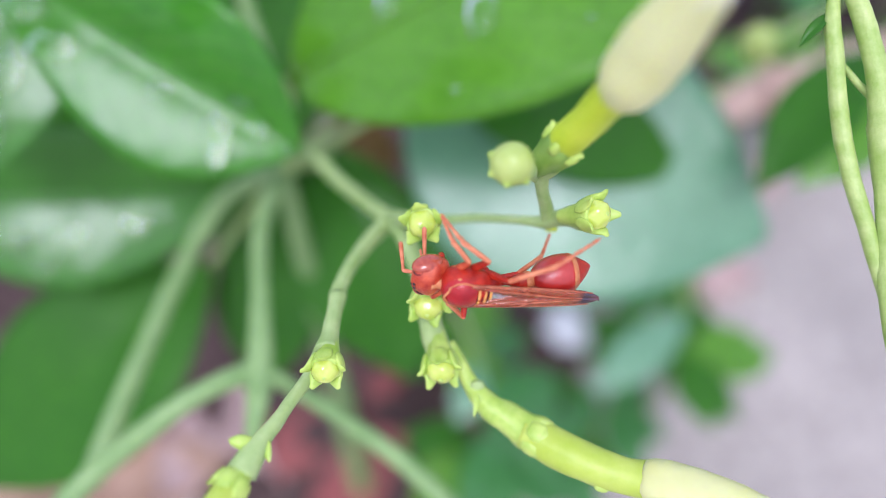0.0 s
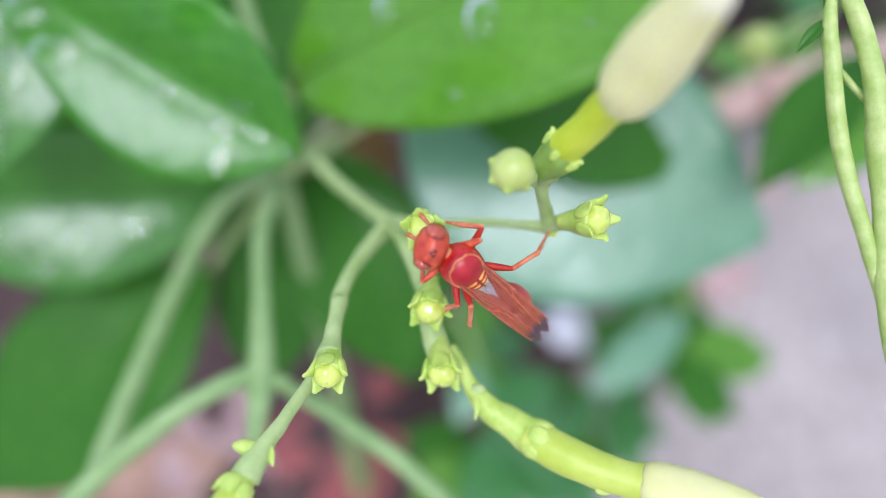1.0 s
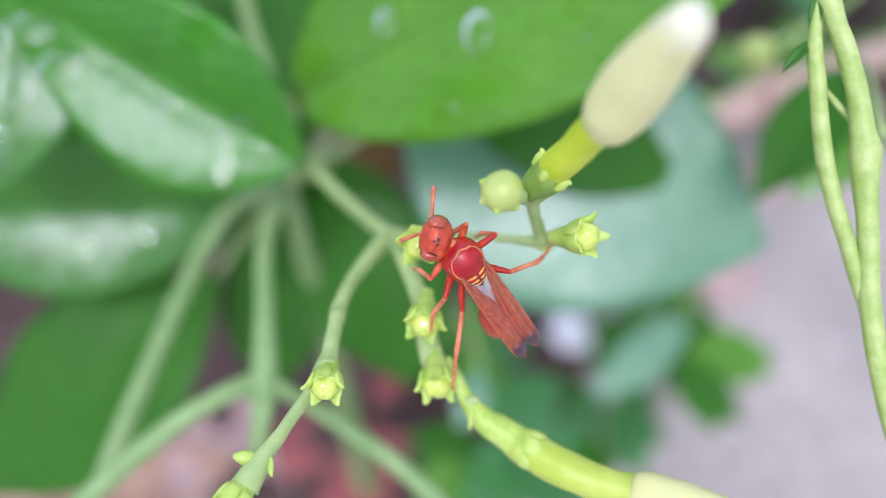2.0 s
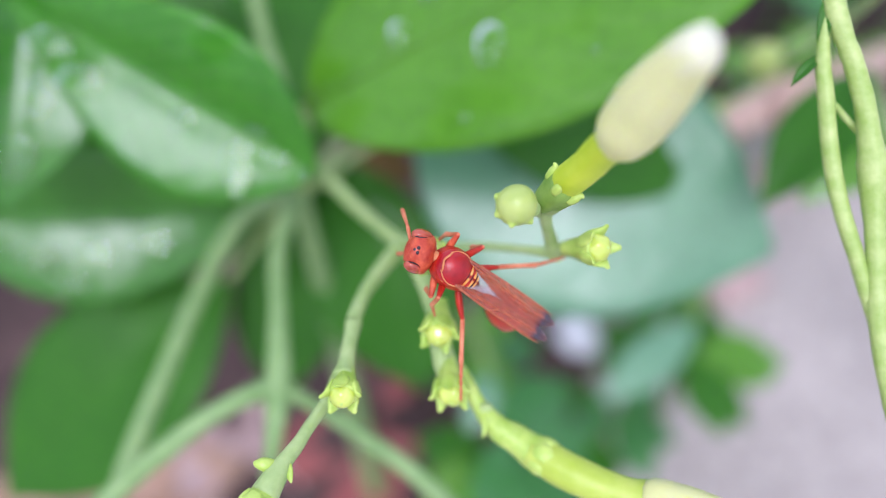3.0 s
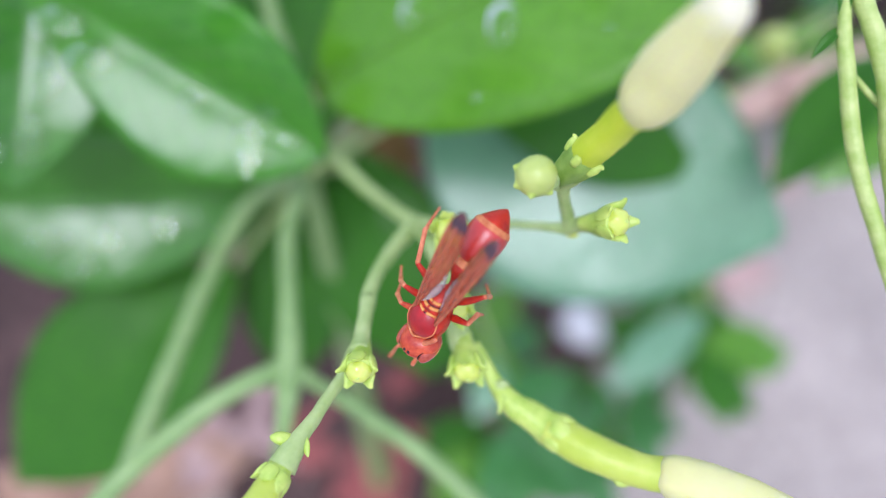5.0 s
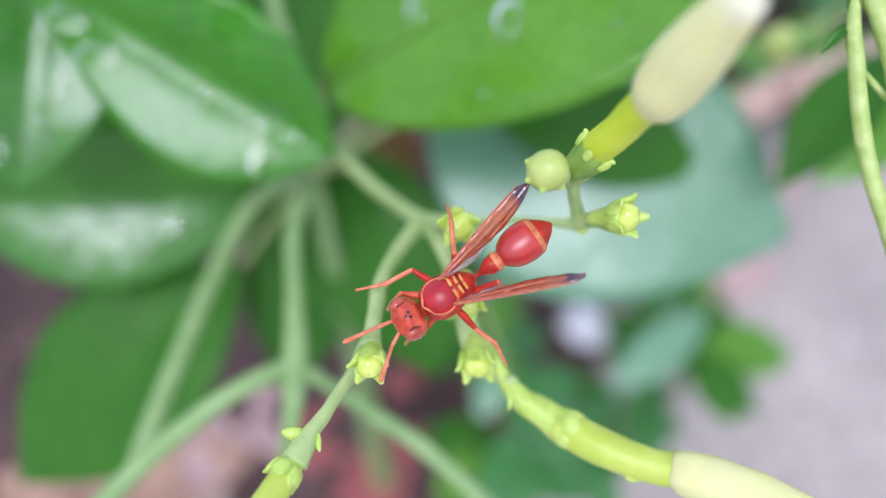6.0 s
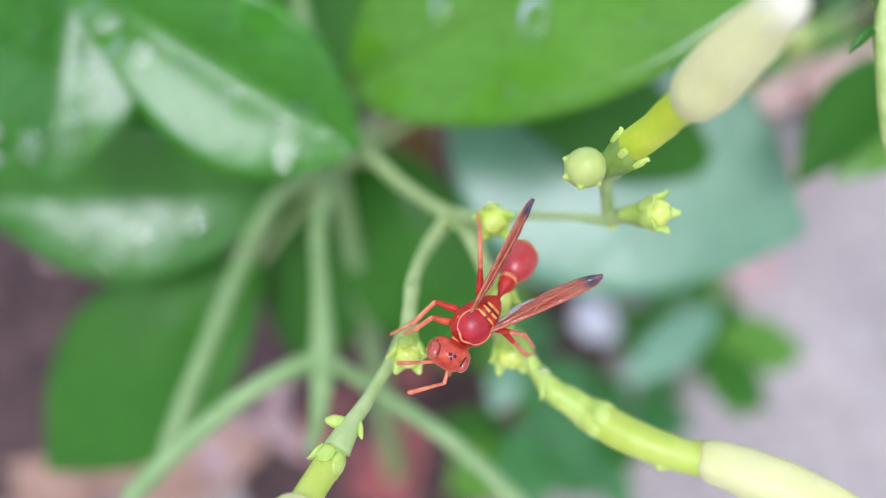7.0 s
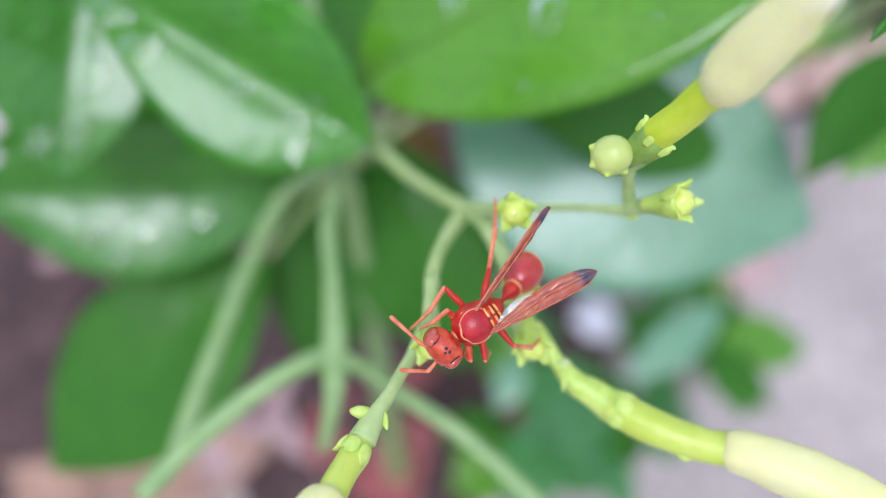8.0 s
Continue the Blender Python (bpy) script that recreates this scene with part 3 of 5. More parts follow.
leaf(plant, (-28.0, 30.0, -76.0), (-78.0, 52.0, -70.0), 34, (0.1, -0.1, 1), LEAF_DEEP, "deep green broad leaf with shade put into its colour", petiole=NODE, fold=0.15, arch=0.08)
leaf(plant, (-21.1, 17.5, -84.0), (-47.2, 1.6, -90.0), 22, (0.0, 0.1, 1), LEAF_DEEP, "deep green broad leaf with shade put into its colour", petiole=NODE, fold=0.15, arch=0.08, tip_sharp=0.3)

# stout flower stalks out of focus behind the cluster
KNOT = (-20.8, -13.4, -27.0)
stalk(plant, [(*NODE, 1.3), (-23.1, 2.9, -36.0) + (1.09,), (-21.6, -5.3, -30.0) + (1.09,), (*KNOT, 1.6), (-20.5, -18.5, -24.0) + (1.13,), (-22.4, -25.3, -28.0) + (0.87,)], STALK_STOUT, label="pale green stout stalk")
stalk(plant, [(-34.4, 0.9, -44.0) + (1.22,), (-35.9, -5.2, -40.0) + (1.22,), (-37.9, -14.7, -34.0) + (1.26,), (-39.6, -22.0, -30.0) + (1.30,), (-40.7, -27.3, -28.0) + (1.22,)], STALK_STOUT, label="pale green stout stalk")
stalk(plant, [(*KNOT, 1.3), (-26.5, -15.7, -23.0) + (1.17,), (-32.7, -20.2, -22.0) + (1.26,), (-37.0, -23.8, -22.0) + (1.30,), (-41.2, -28.3, -20.0) + (1.22,)], STALK_STOUT, label="pale green stout stalk")
stalk(plant, [(-19.3, -14.2, -26.0) + (0.96,), (-15.0, -18.1, -30.0) + (0.96,), (-6.8, -22.9, -28.0) + (1.09,), (-1.5, -27.0, -27.0) + (1.13,), (3.6, -31.7, -26.0) + (1.13,)], STALK_STOUT, label="pale green stout stalk")
stalk(plant, [(*NODE, 1.5), (-30.7, 7.3, -46.0) + (1.30,), (-34.4, 0.9, -44.0) + (1.39,)], STALK_STOUT)

# the flower cluster in focus
FORK = (-5.1, 2.9, -15.0)
stalk(plant, [(*NODE, 0.85), (-17.1, 12.0, -34.0) + (0.8,), (-11.8, 7.7, -27.0) + (0.75,), (-7.8, 4.7, -20.0) + (0.72,), (*FORK, 0.85)])
brown = leaf(plant, (-20.5, 23.6, -74.0), (-7.7, 15.0, -78.0), 9, (0.1, 0.2, 1), DRY_BROWN, "dead brown leaf hanging between the stems", petiole=NODE, fold=0.3, arch=0.15)
CAL_A = (-8.0, -8.1, 4.0)
stalk(plant, [(*FORK, 0.85), (-6.6, 0.8, -11.0) + (0.72,), (-7.8, -1.6, -6.0) + (0.62,), (-8.2, -3.3, -3.0) + (0.62,), (-8.2, -3.7, -2.5) + (0.68,), (-8.2, -5.0, -0.5) + (0.6,), (-8.2, -6.5, 1.5) + (0.7,), (-8.2, -7.3, 2.6) + (0.95,)])
calyx(plant, CAL_A, (-0.02, -0.55, 0.84), 0.97, turn=0.3)
# from the first calyx down to the bud at the end of this branch
stalk(plant, [(-8.8, -7.1, 1.2) + (0.5,), (-9.5, -9.0, 2.0) + (0.5,), (-10.4, -10.4, 4.0) + (0.47,), (-11.0, -11.4, 5.4) + (0.52,), (-11.6, -12.2, 6.4) + (0.62,), (-12.2, -13.2, 7.2) + (0.86,), (-12.7, -14.1, 7.8) + (1.0,)])
part("bract", tube(bmesh.new(), [(-11.7, -12.2, 6.5) + (0.35,), (-11.3, -12.7, 7.0) + (0.34,), (-11.1, -13.2, 7.3) + (0.2,), (-11.0, -13.5, 7.4) + (0.05,)], 8, 10, flat=0.4), SEPAL, plant)
part("side_bud", tube(bmesh.new(), [(-11.9, -12.7, 6.6) + (0.3,), (-12.5, -12.5, 6.9) + (0.48,), (-13.0, -12.3, 7.1) + (0.46,), (-13.4, -12.2, 7.2) + (0.3,), (-13.6, -12.1, 7.2) + (0.1,)], 12, 18, lumps=0.1), SEPAL, plant, "small pale green side bud")


def flower_bud(parent, pts_tube, pts_petal, pts_tip, label, tube_mat=None):
    bud = part("flower_bud", tube(bmesh.new(), pts_petal, 30, 40, lobes=5, lobe_depth=0.025, twist=1.6, lumps=0.04), PETAL, parent, label)
    part("corolla_tube", tube(bmesh.new(), pts_tube, 22, 28, lumps=0.05), tube_mat or TUBE, bud, "smooth yellow-green corolla tube")
    if pts_tip:
        part("petal_tip", tube(bmesh.new(), pts_tip, 26, 20, lobes=5, lobe_depth=0.05, twist=1.2), PETAL_TIP, bud, "white overlapping petal tips")
    return bud


calyx(plant, (-13.2, -14.7, 8.4), (-0.45, -0.6, 0.5), 0.92, ovary=False, turn=0.7, open_=0.35, lobe=0.8)
flower_bud(plant, [(-12.9, -14.3, 8.0) + (0.7,), (-13.2, -14.9, 8.6) + (0.98,), (-13.7, -15.7, 9.8) + (1.0,), (-14.4, -16.9, 11.5) + (1.05,)],
           [(-14.3, -16.8, 11.3) + (1.05,), (-14.5, -17.1, 11.8) + (1.7,), (-15.1, -18.4, 13.0) + (1.9,), (-16.1, -20.4, 15.0) + (1.3,), (-16.3, -20.9, 15.4) + (0.3,)], None, "cream flower bud on a yellow-green tube", TUBE_GREEN)

# middle branch: three empty calyxes
calyx(plant, (-1.5, 1.9, 1.0), (-0.1, -0.25, 0.96), 1.04, turn=0.25)
stalk(plant, [(*FORK, 0.9), (-3.6, 2.6, -9.0) + (0.75,), (-2.2, 2.1, -3.0) + (0.6,), (-1.6, 1.9, -0.6) + (0.6,)])
stalk(plant, [(*FORK, 0.9), (-3.6, 1.5, -9.5) + (0.85,), (-2.2, -1.4, -6.0) + (0.75,), (-1.4, -3.6, -3.6) + (0.75,), (-1.1, -5.2, -2.6) + (0.85,), (-0.7, -6.7, -2.0) + (0.95,), (-0.3, -8.0, -1.6) + (1.0,)])
calyx(plant, (-1.1, -4.0, 0.5), (-0.05, -0.65, 0.76), 1.08, turn=0.6)
calyx(plant, (-0.2, -8.7, 0.2), (0.05, -0.72, 0.7), 1.08, turn=0.1)

# lower branch with a thick node and a big bud
stalk(plant, [(0.3, -7.4, -2.4) + (0.6,), (1.2, -8.7, -2.2) + (0.6,), (2.1, -10.3, -1.8) + (0.66,), (3.2, -11.7, -1.5) + (0.9,), (4.1, -12.4, -1.3) + (0.95,)], SEPAL, lumps=0.14)
stalk(plant, [(2.8, -11.3, -1.6) + (0.75,), (3.6, -12.0, -1.4) + (1.0,), (5.0, -12.9, -1.2) + (1.15,), (6.3, -13.7, -0.9) + (1.36,), (7.1, -14.0, -0.7) + (1.42,), (7.6, -14.3, -0.5) + (1.36,)], SEPAL, "node", lumps=0.16)
part("bract", tube(bmesh.new(), [(2.3, -10.7, -1.2) + (0.3,), (2.5, -11.6, -0.6) + (0.26,), (2.3, -12.5, -0.2) + (0.06,)], 8, 10, flat=0.5), SEPAL, plant)
calyx(plant, (7.1, -14.1, -0.6), (0.85, -0.42, 0.2), 1.16, ovary=False, turn=0.4, open_=0.02, lobe=0.7)
flower_bud(plant, [(6.0, -13.7, -0.8) + (1.2,), (7.4, -14.3, -0.4) + (1.42,), (9.4, -15.2, 0.4) + (1.45,), (11.5, -15.9, 1.2) + (1.38,), (13.5, -16.3, 2.0) + (1.3,), (15.2, -16.3, 2.6) + (1.4,)],
           [(14.3, -16.3, 2.2) + (1.35,), (15.0, -16.4, 2.6) + (1.65,), (16.7, -16.8, 3.4) + (1.85,), (19.2, -17.6, 4.8) + (2.05,), (21.9, -18.7, 6.2) + (1.9,), (23.9, -19.5, 7.4) + (1.4,), (24.9, -19.9, 8.0) + (0.3,)], None, "cream flower bud on a yellow-green tube", TUBE_GREEN)
part("node_wart", blob(bmesh.new(), (11.5, -17.0, 1.6), (0.6, 0.5, 0.45), lumps=0.2), SEPAL, plant)
part("node_wart", blob(bmesh.new(), (2.6, -10.3, -1.2), (0.55, 0.4, 0.4), lumps=0.2), STALK, plant)

# right branch: round bud, tall white bud and a star calyx
JOINT = (8.1, 2.2, -1.6)
stalk(plant, [(*FORK, 0.8), (-1.2, 2.5, -10.0) + (0.46,), (2.7, 2.6, -6.5) + (0.36,), (5.9, 2.3, -3.4) + (0.36,), (7.5, 2.1, -2.0) + (0.5,), (*JOINT, 0.72)], STALK, lumps=0.06)
stalk(plant, [(*JOINT, 0.62), (7.6, 3.4, 0.0) + (0.5,), (7.1, 4.3, 1.8) + (0.46,), (6.9, 5.1, 3.2) + (0.55,), (7.1, 5.5, 4.0) + (0.72,), (7.4, 6.2, 5.4) + (1.15,)], STALK, lumps=0.14)
stalk(plant, [(*JOINT, 0.7), (8.7, 2.3, -0.6) + (0.62,), (9.4, 2.4, 0.6) + (0.8,), (10.0, 2.3, 1.8) + (1.0,)], STALK)
calyx(plant, (10.5, 2.4, 3.2), (0.62, 0.0, 0.78), 1.03, turn=0.5, lobe=1.05)
part("node_wart", blob(bmesh.new(), (8.4, 1.6, -2.2), (0.5, 0.3, 0.3), lumps=0.2), TUBE, plant)
cup = part("calyx", tube(bmesh.new(), [(6.3, 5.3, 4.2) + (0.55,), (6.7, 5.8, 5.2) + (0.98,), (7.3, 6.3, 6.1) + (1.24,), (7.7, 6.7, 6.8) + (1.3,), (7.9, 6.9, 7.1) + (1.22,)], 20, 16, lumps=0.12, lobes=5, lobe_depth=0.04), SEPAL_DARK, plant)
rim = Vector((7.9, 6.9, 7.0))
a, sd, td = side_frame((0.6, 0.56, 0.56))
for k in range(5):
    ang = 2 * math.pi * k / 5 + 0.9
    o = sd * math.cos(ang) + td * math.sin(ang)
    p = rim + o * 1.22
    q = p + o * 0.24 + a * 0.26
    part("sepal", tube(bmesh.new(), [(*(p - a * 0.8 - o * 0.1), 0.3), (*(p - a * 0.2), 0.36), (*(p * 0.6 + q * 0.4), 0.28), (*q, 0.19), (*(q + o * 0.14 + a * 0.02), 0.1), (*(q + o * 0.2), 0.03)], 12, 18, lumps=0.1), SEPAL, cup)
flower_bud(plant, [(7.40, 6.50, 6.20) + (0.90,), (7.91, 6.99, 7.49) + (1.17,), (8.66, 7.60, 9.44) + (1.14,), (9.29, 8.38, 11.64) + (1.15,), (9.87, 8.88, 13.34) + (1.30,)],
           [(9.69, 8.61, 12.73) + (1.27,), (9.97, 8.88, 13.34) + (1.62,), (10.21, 9.32, 14.20) + (1.86,), (10.62, 10.02, 15.42) + (1.92,), (11.07, 10.75, 17.25) + (1.80,), (11.50, 11.37, 18.96) + (1.52,), (11.77, 11.73, 20.18) + (1.30,), (11.90, 11.95, 20.79) + (1.05,)],
           [(11.77, 11.73, 20.18) + (1.28,), (11.91, 11.87, 20.66) + (1.13,), (11.96, 12.01, 21.15) + (0.94,), (12.01, 12.06, 21.52) + (0.66,), (12.00, 12.05, 21.64) + (0.19,)], "cream white flower bud on a yellow-green tube")

centre = Vector((4.2, 5.2, 9.0))
round_bud = part("round_bud", blob(bmesh.new(), tuple(centre), (1.38, 1.38, 1.38), lumps=0.05), ROUND_BUD, plant, "round pale green bud")
for px in ((2.8, 4.5, 8.9), (3.8, 3.7, 9.4), (5.2, 4.0, 9.0), (2.9, 5.8, 8.9)):
    o = (Vector(px) - centre).normalized()
    part("sepal", tube(bmesh.new(), [(*(centre + o * 1.05), 0.6), (*(centre + o * 1.28), 0.42), (*(centre + o * 1.42), 0.24), (*(centre + o * 1.53), 0.16), (*(centre + o * 1.6), 0.04)], 12, 14, lumps=0.08), SEPAL, round_bud)
stalk(plant, [(6.9, 4.9, 2.8) + (0.45,), (6.3, 5.1, 3.4) + (0.45,), (5.4, 5.1, 7.0) + (0.6,)])

# drops of water on the leaves
def surface(leaf_ob, x, y):
    """Height and normal of a leaf's upper face at x, y of the plane."""
    base = Vector(plant["base"])
    me = leaf_ob.data
    tree = BVHTree.FromPolygons([w.co + base for w in me.vertices], [tuple(q.vertices) for q in me.polygons])
    hit, n, _, _ = tree.ray_cast(Vector((x * MM, y * MM, 0.02)), Vector((0, 0, -1)))
    return (x, y, hit.z / MM), tuple(n if n.z > 0 else -n)


for ob, x, y, size, label in (
    (big_leaf, 3.9, 24.6, (1.8, 2.7, 0.85), "clear water drop on a bright green leaf"),
    (big_leaf, -6.2, 26.8, (1.3, 2.0, 0.65), "clear water drop on a bright green leaf"),
    (big_leaf, -2.4, 31.0, (1.2, 1.5, 0.6), "clear water drop on a bright green leaf"),
    (big_leaf, 1.4, 16.4, (0.7, 0.5, 0.4), "small clear water drop on a bright green leaf"),
    (big_leaf, 14.5, 22.5, (0.5, 0.4, 0.3), "small clear water drop on a bright green leaf"),
    (gloss_leaf, -25.1, 12.4, (1.9, 2.6, 0.4), "flat film of rain water on a leaf"),
    (gloss_leaf, -21.1, 13.6, (2.5, 1.3, 0.35), "flat film of rain water on a leaf"),
    (gloss_leaf, -22.2, 16.3, (1.3, 0.8, 0.25), "flat film of rain water on a leaf"),
    (gloss_leaf, -31.0, 17.5, (1.5, 0.9, 0.3), "flat film of rain water on a leaf"),
    (gloss_leaf, -45.0, 25.6, (2.6, 1.6, 0.35), "flat film of rain water on a leaf"),
    (gloss_leaf, -41.6, 21.9, (2.8, 1.7, 0.35), "flat film of rain water on a leaf"),
    (wet_leaf, -63.0, 1.5, (4.5, 1.8, 0.35), "flat film of rain water on a leaf"),
    (wet_leaf, -54.8, 2.0, (3.6, 1.7, 0.35), "flat film of rain water on a leaf"),
    (wet_leaf, -46.5, 3.6, (3.0, 1.3, 0.3), "flat film of rain water on a leaf"),
    (wet_leaf, -58.5, -2.4, (2.6, 1.2, 0.3), "flat film of rain water on a leaf"),
    (edge_leaf, -53.6, 14.5, (2.6, 3.0, 0.4), "flat film of rain water on a leaf"),
    (edge_leaf, -50.6, 20.8, (1.6, 3.4, 0.35), "flat film of rain water on a leaf"),
    (edge_leaf, -57.0, 12.6, (1.5, 1.9, 0.3), "flat film of rain water on a leaf"),
    (gloss_leaf, -17.6, 11.4, (0.8, 0.9, 0.7), "clear water drop at the tip of a leaf")):
    place, n = surface(ob, x, y)
    if "film" in label:
        n = tuple((Vector(n) + Vector((0.08, 0, 1.2))).normalized())
    drop(place, size, n, label, 1.0 if "film" in label else 0.15)

# ---- the neighbouring plant with long hanging stems ----
SIDE_ROOT = to_ground((188.1, 49.5, -30.0))
side = thing("trailing_plant", SIDE_ROOT, "trailing plant with long pale green stems", "plant")
stalk(side, [(*SIDE_ROOT, 2.0), (129.7, 50.4, -20.0) + (1.7,), (42.6, 34.5, 0.0) + (1.2,), (31.5, 25.9, 2.0) + (0.95,), (28.9, 21.2, 2.0) + (0.8,)], STALK_PALE, n=40)
stalk(side, [(28.2, 20.6, 2.2) + (0.4,), (27.9, 18.4, 2.0) + (0.42,), (27.8, 16.0, 2.0) + (0.54,), (28.0, 13.3, 2.0) + (0.6,), (28.3, 9.5, 2.0) + (0.6,), (29.0, 5.6, 2.0) + (0.6,), (30.2, 1.6, 2.0) + (0.58,), (31.1, -1.6, 2.0) + (0.56,), (32.8, -6.8, 2.0) + (0.52,), (35.4, -12.5, 1.6) + (0.48,), (39.0, -18.0, 1.0) + (0.4,)], STALK_PALE, label="thin hanging pale green stem")
stalk(side, [(28.2, 22.0, 2.4) + (0.7,), (28.5, 20.0, 2.4) + (0.78,), (29.2, 17.8, 2.4) + (0.7,), (29.9, 15.8, 2.4) + (0.72,), (30.7, 12.4, 2.4) + (0.74,), (31.0, 10.0, 2.4) + (0.86,), (31.2, 8.6, 2.4) + (1.1,), (31.2, 6.8, 2.4) + (0.96,), (31.3, 4.6, 2.4) + (0.78,), (31.4, 2.0, 2.4) + (0.74,), (31.5, -2.0, 2.4) + (0.72,), (32.2, -7.5, 2.4) + (0.7,), (33.8, -13.5, 2.2) + (0.66,), (36.8, -20.0, 1.6) + (0.6,)], STALK_PALE, n=56, label="stout hanging pale green stem")
stalk(side, [(28.6, 13.6, 1.4) + (0.16,), (29.1, 13.0, 1.4) + (0.22,), (30.0, 11.9, 1.4) + (0.26,), (31.2, 10.4, 1.9) + (0.36,)], STALK_PALE)
leaf(side, (27.9, 17.0, 1.8), (25.7, 14.6, 1.4), 1.0, (-0.3, 0.4, 0.8), LEAF_DEEP, "tiny narrow green leaflet", fold=0.5, rib=0.12, thick=0.12, nl=16, nw=8)
leaf(side, (27.8, 16.4, 1.6), (27.9, 21.6, 2.4), 1.0, (-0.4, 0.0, 0.9), LEAF_DEEP, "tiny narrow green leaflet", fold=0.4, rib=0.12, thick=0.12, nl=16, nw=8)
leaf(side, (61.8, 28.7, -48.0), (43.2, 7.9, -44.0), 11, (-0.3, 0.3, 1), LEAF_DEEP, "small green leaf", petiole=(37.8, 11.3, -6.0), fold=0.35, rib=0.3)
leaf(side, (66.0, 24.7, -52.0), (52.2, 8.8, -50.0), 11, (0.2, 0.2, 1), LEAF, "small green leaf", petiole=(37.8, 11.3, -6.0), fold=0.3, rib=0.3)
for p, r in (((52.1, 33.7, -62.0), 3.1), ((44.6, 25.7, -68.0), 3.0)):
    part("round_bud", blob(bmesh.new(), p, (r, r, r), lumps=0.12), ROUND_BUD, side, "round green bud")
    stalk(side, [(*p, 0.5), (p[0] + 14, p[1] + 8, p[2] - 4, 0.5), (45.4, 29.3, -20.0) + (0.6,), (34.2, 25.2, 0.0) + (0.7,)])

twig([(48.7, 23.0, -110.0) + (2.2,), (57.5, 28.2, -105.0) + (3.4,), (71.7, 34.9, -105.0) + (4.4,), (87.5, 40.9, -108.0) + (4.0,), (170.6, 76.0, -190.0) + (4.0,)], "pinkish brown dry twig among the stems")


# ---- low seedlings on the ground behind ----
def seedling(p, heights, leaves, label):
    """p: a point on the ground; leaves: (dx, dy, up, length, width, turn) in millimetres and degrees."""
    ob = thing("seedling", p, label, "seedling", "low seedlings")
    up = Vector(DOWNWARD) * -1
    right, along = Vector((1, 0, 0)), Vector((0, math.sin(radians(DOWN)), -math.cos(radians(DOWN))))
    P0 = Vector(p)
    top = P0 + up * heights
    stalk(ob, [(*P0, 1.3), (*(P0 + up * heights * 0.5 + right * 1.5), 1.0), (*top, 0.8)], STALK_DARK, "stem", 8, 10)
    for dx, dy, h, length, width, turn, mat in leaves:
        a = radians(turn)
        d = right * math.cos(a) + along * math.sin(a)
        b = P0 + up * h + right * dx + along * dy
        leaf(ob, tuple(b), tuple(b + d * length - up * 3), width, tuple(up + right * 0.1), mat, fold=0.2, rib=0.35, arch=0.15, nl=16, nw=8, petiole=tuple(P0 + up * min(h, heights) * 0.9))
    return ob


rnd = random.Random(5)
for p, h, n, r in (((66.4, -63.0, -187.8), 60, 6, 26), ((49.8, -67.9, -184.4), 35, 5, 18), ((71.0, -41.8, -202.7), 50, 6, 22), ((10.4, -84.9, -172.5), 70, 6, 26), ((33.1, -78.9, -176.7), 40, 5, 22), ((62.0, -21.9, -216.6), 40, 6, 24), ((7.4, -50.9, -196.3), 40, 5, 26), ((126.5, 35.9, -257.1), 60, 7, 34), ((173.8, 53.3, -269.2), 60, 6, 30), ((185.1, 114.5, -312.1), 70, 7, 40), ((216.3, 103.2, -304.2), 70, 7, 40), ((152.4, 95.9, -299.1), 60, 6, 34)):
    ls = []
    for i in range(n):
        turn = i * 137.5 + rnd.uniform(-20, 20)
        ls.append((0, 0, h * rnd.uniform(0.6, 1.05), r * rnd.uniform(0.8, 1.2), r * rnd.uniform(0.5, 0.7), turn, rnd.choice((LEAF_DEEP, LEAF_BLUE, LEAF))))
    seedling(p, h, ls, "low green seedling on bare ground")


# ---- the wasp: x forward, y to its left, z up, origin inside the middle body ----
wasp = new("wasp")
wasp.empty_display_size = 0.003
tagged(wasp, "red paper wasp with amber dark-tipped wings on the calyxes", "wasp")


def piece(name, bm, mat, parent, label="", at=(0, 0, 0)):
    ob = part(name, bm, mat, parent, label, local=True)
    ob.location = v(at)
    return ob


def wide_tube(bm, rows, seg=22, n=26):
    """Sections along x: (x, centre z, half width, half height)."""
    q = spline(rows, n)
    rings = []
    for x, z, w, h in q:
        ring = []
        for k in range(seg):
            a = 2 * math.pi * k / seg
            ring.append(bm.verts.new(Vector((x, max(w, 0.01) * math.cos(a), z + max(h, 0.01) * math.sin(a))) * MM))
        rings.append(ring)
    for a, b in zip(rings, rings[1:]):
        for k in range(seg):
            bm.faces.new((a[k], a[(k + 1) % seg], b[(k + 1) % seg], b[k]))
    bm.faces.new(rings[0][::-1])
    bm.faces.new(rings[-1])
    bmesh.ops.recalc_face_normals(bm, faces=bm.faces[:])
    return bm


def arc_band(bm, x, z, w, h, lo, hi, r, lean=0.0, n=24):
    """A raised rim across the back at x, from angle lo to hi (degrees, 90 is the top)."""
    pts = []
    for i in range(n):
        a = radians(lo + (hi - lo) * i / (n - 1))
        pts.append((x + lean * abs(math.cos(a)), w * math.cos(a), z + h * math.sin(a), r))
    return tube(bm, pts, 8, n)


thorax = piece("thorax", wide_tube(bmesh.new(), [(1.55, -0.15, 0.6, 0.6), (1.2, -0.1, 1.12, 0.98), (0.6, -0.05, 1.42, 1.25), (-0.1, -0.05, 1.48, 1.32), (-0.8, -0.1, 1.34, 1.22), (-1.5, -0.2, 1.05, 1.05), (-2.1, -0.35, 0.75, 0.75), (-2.55, -0.5, 0.3, 0.35)]), RED, wasp)
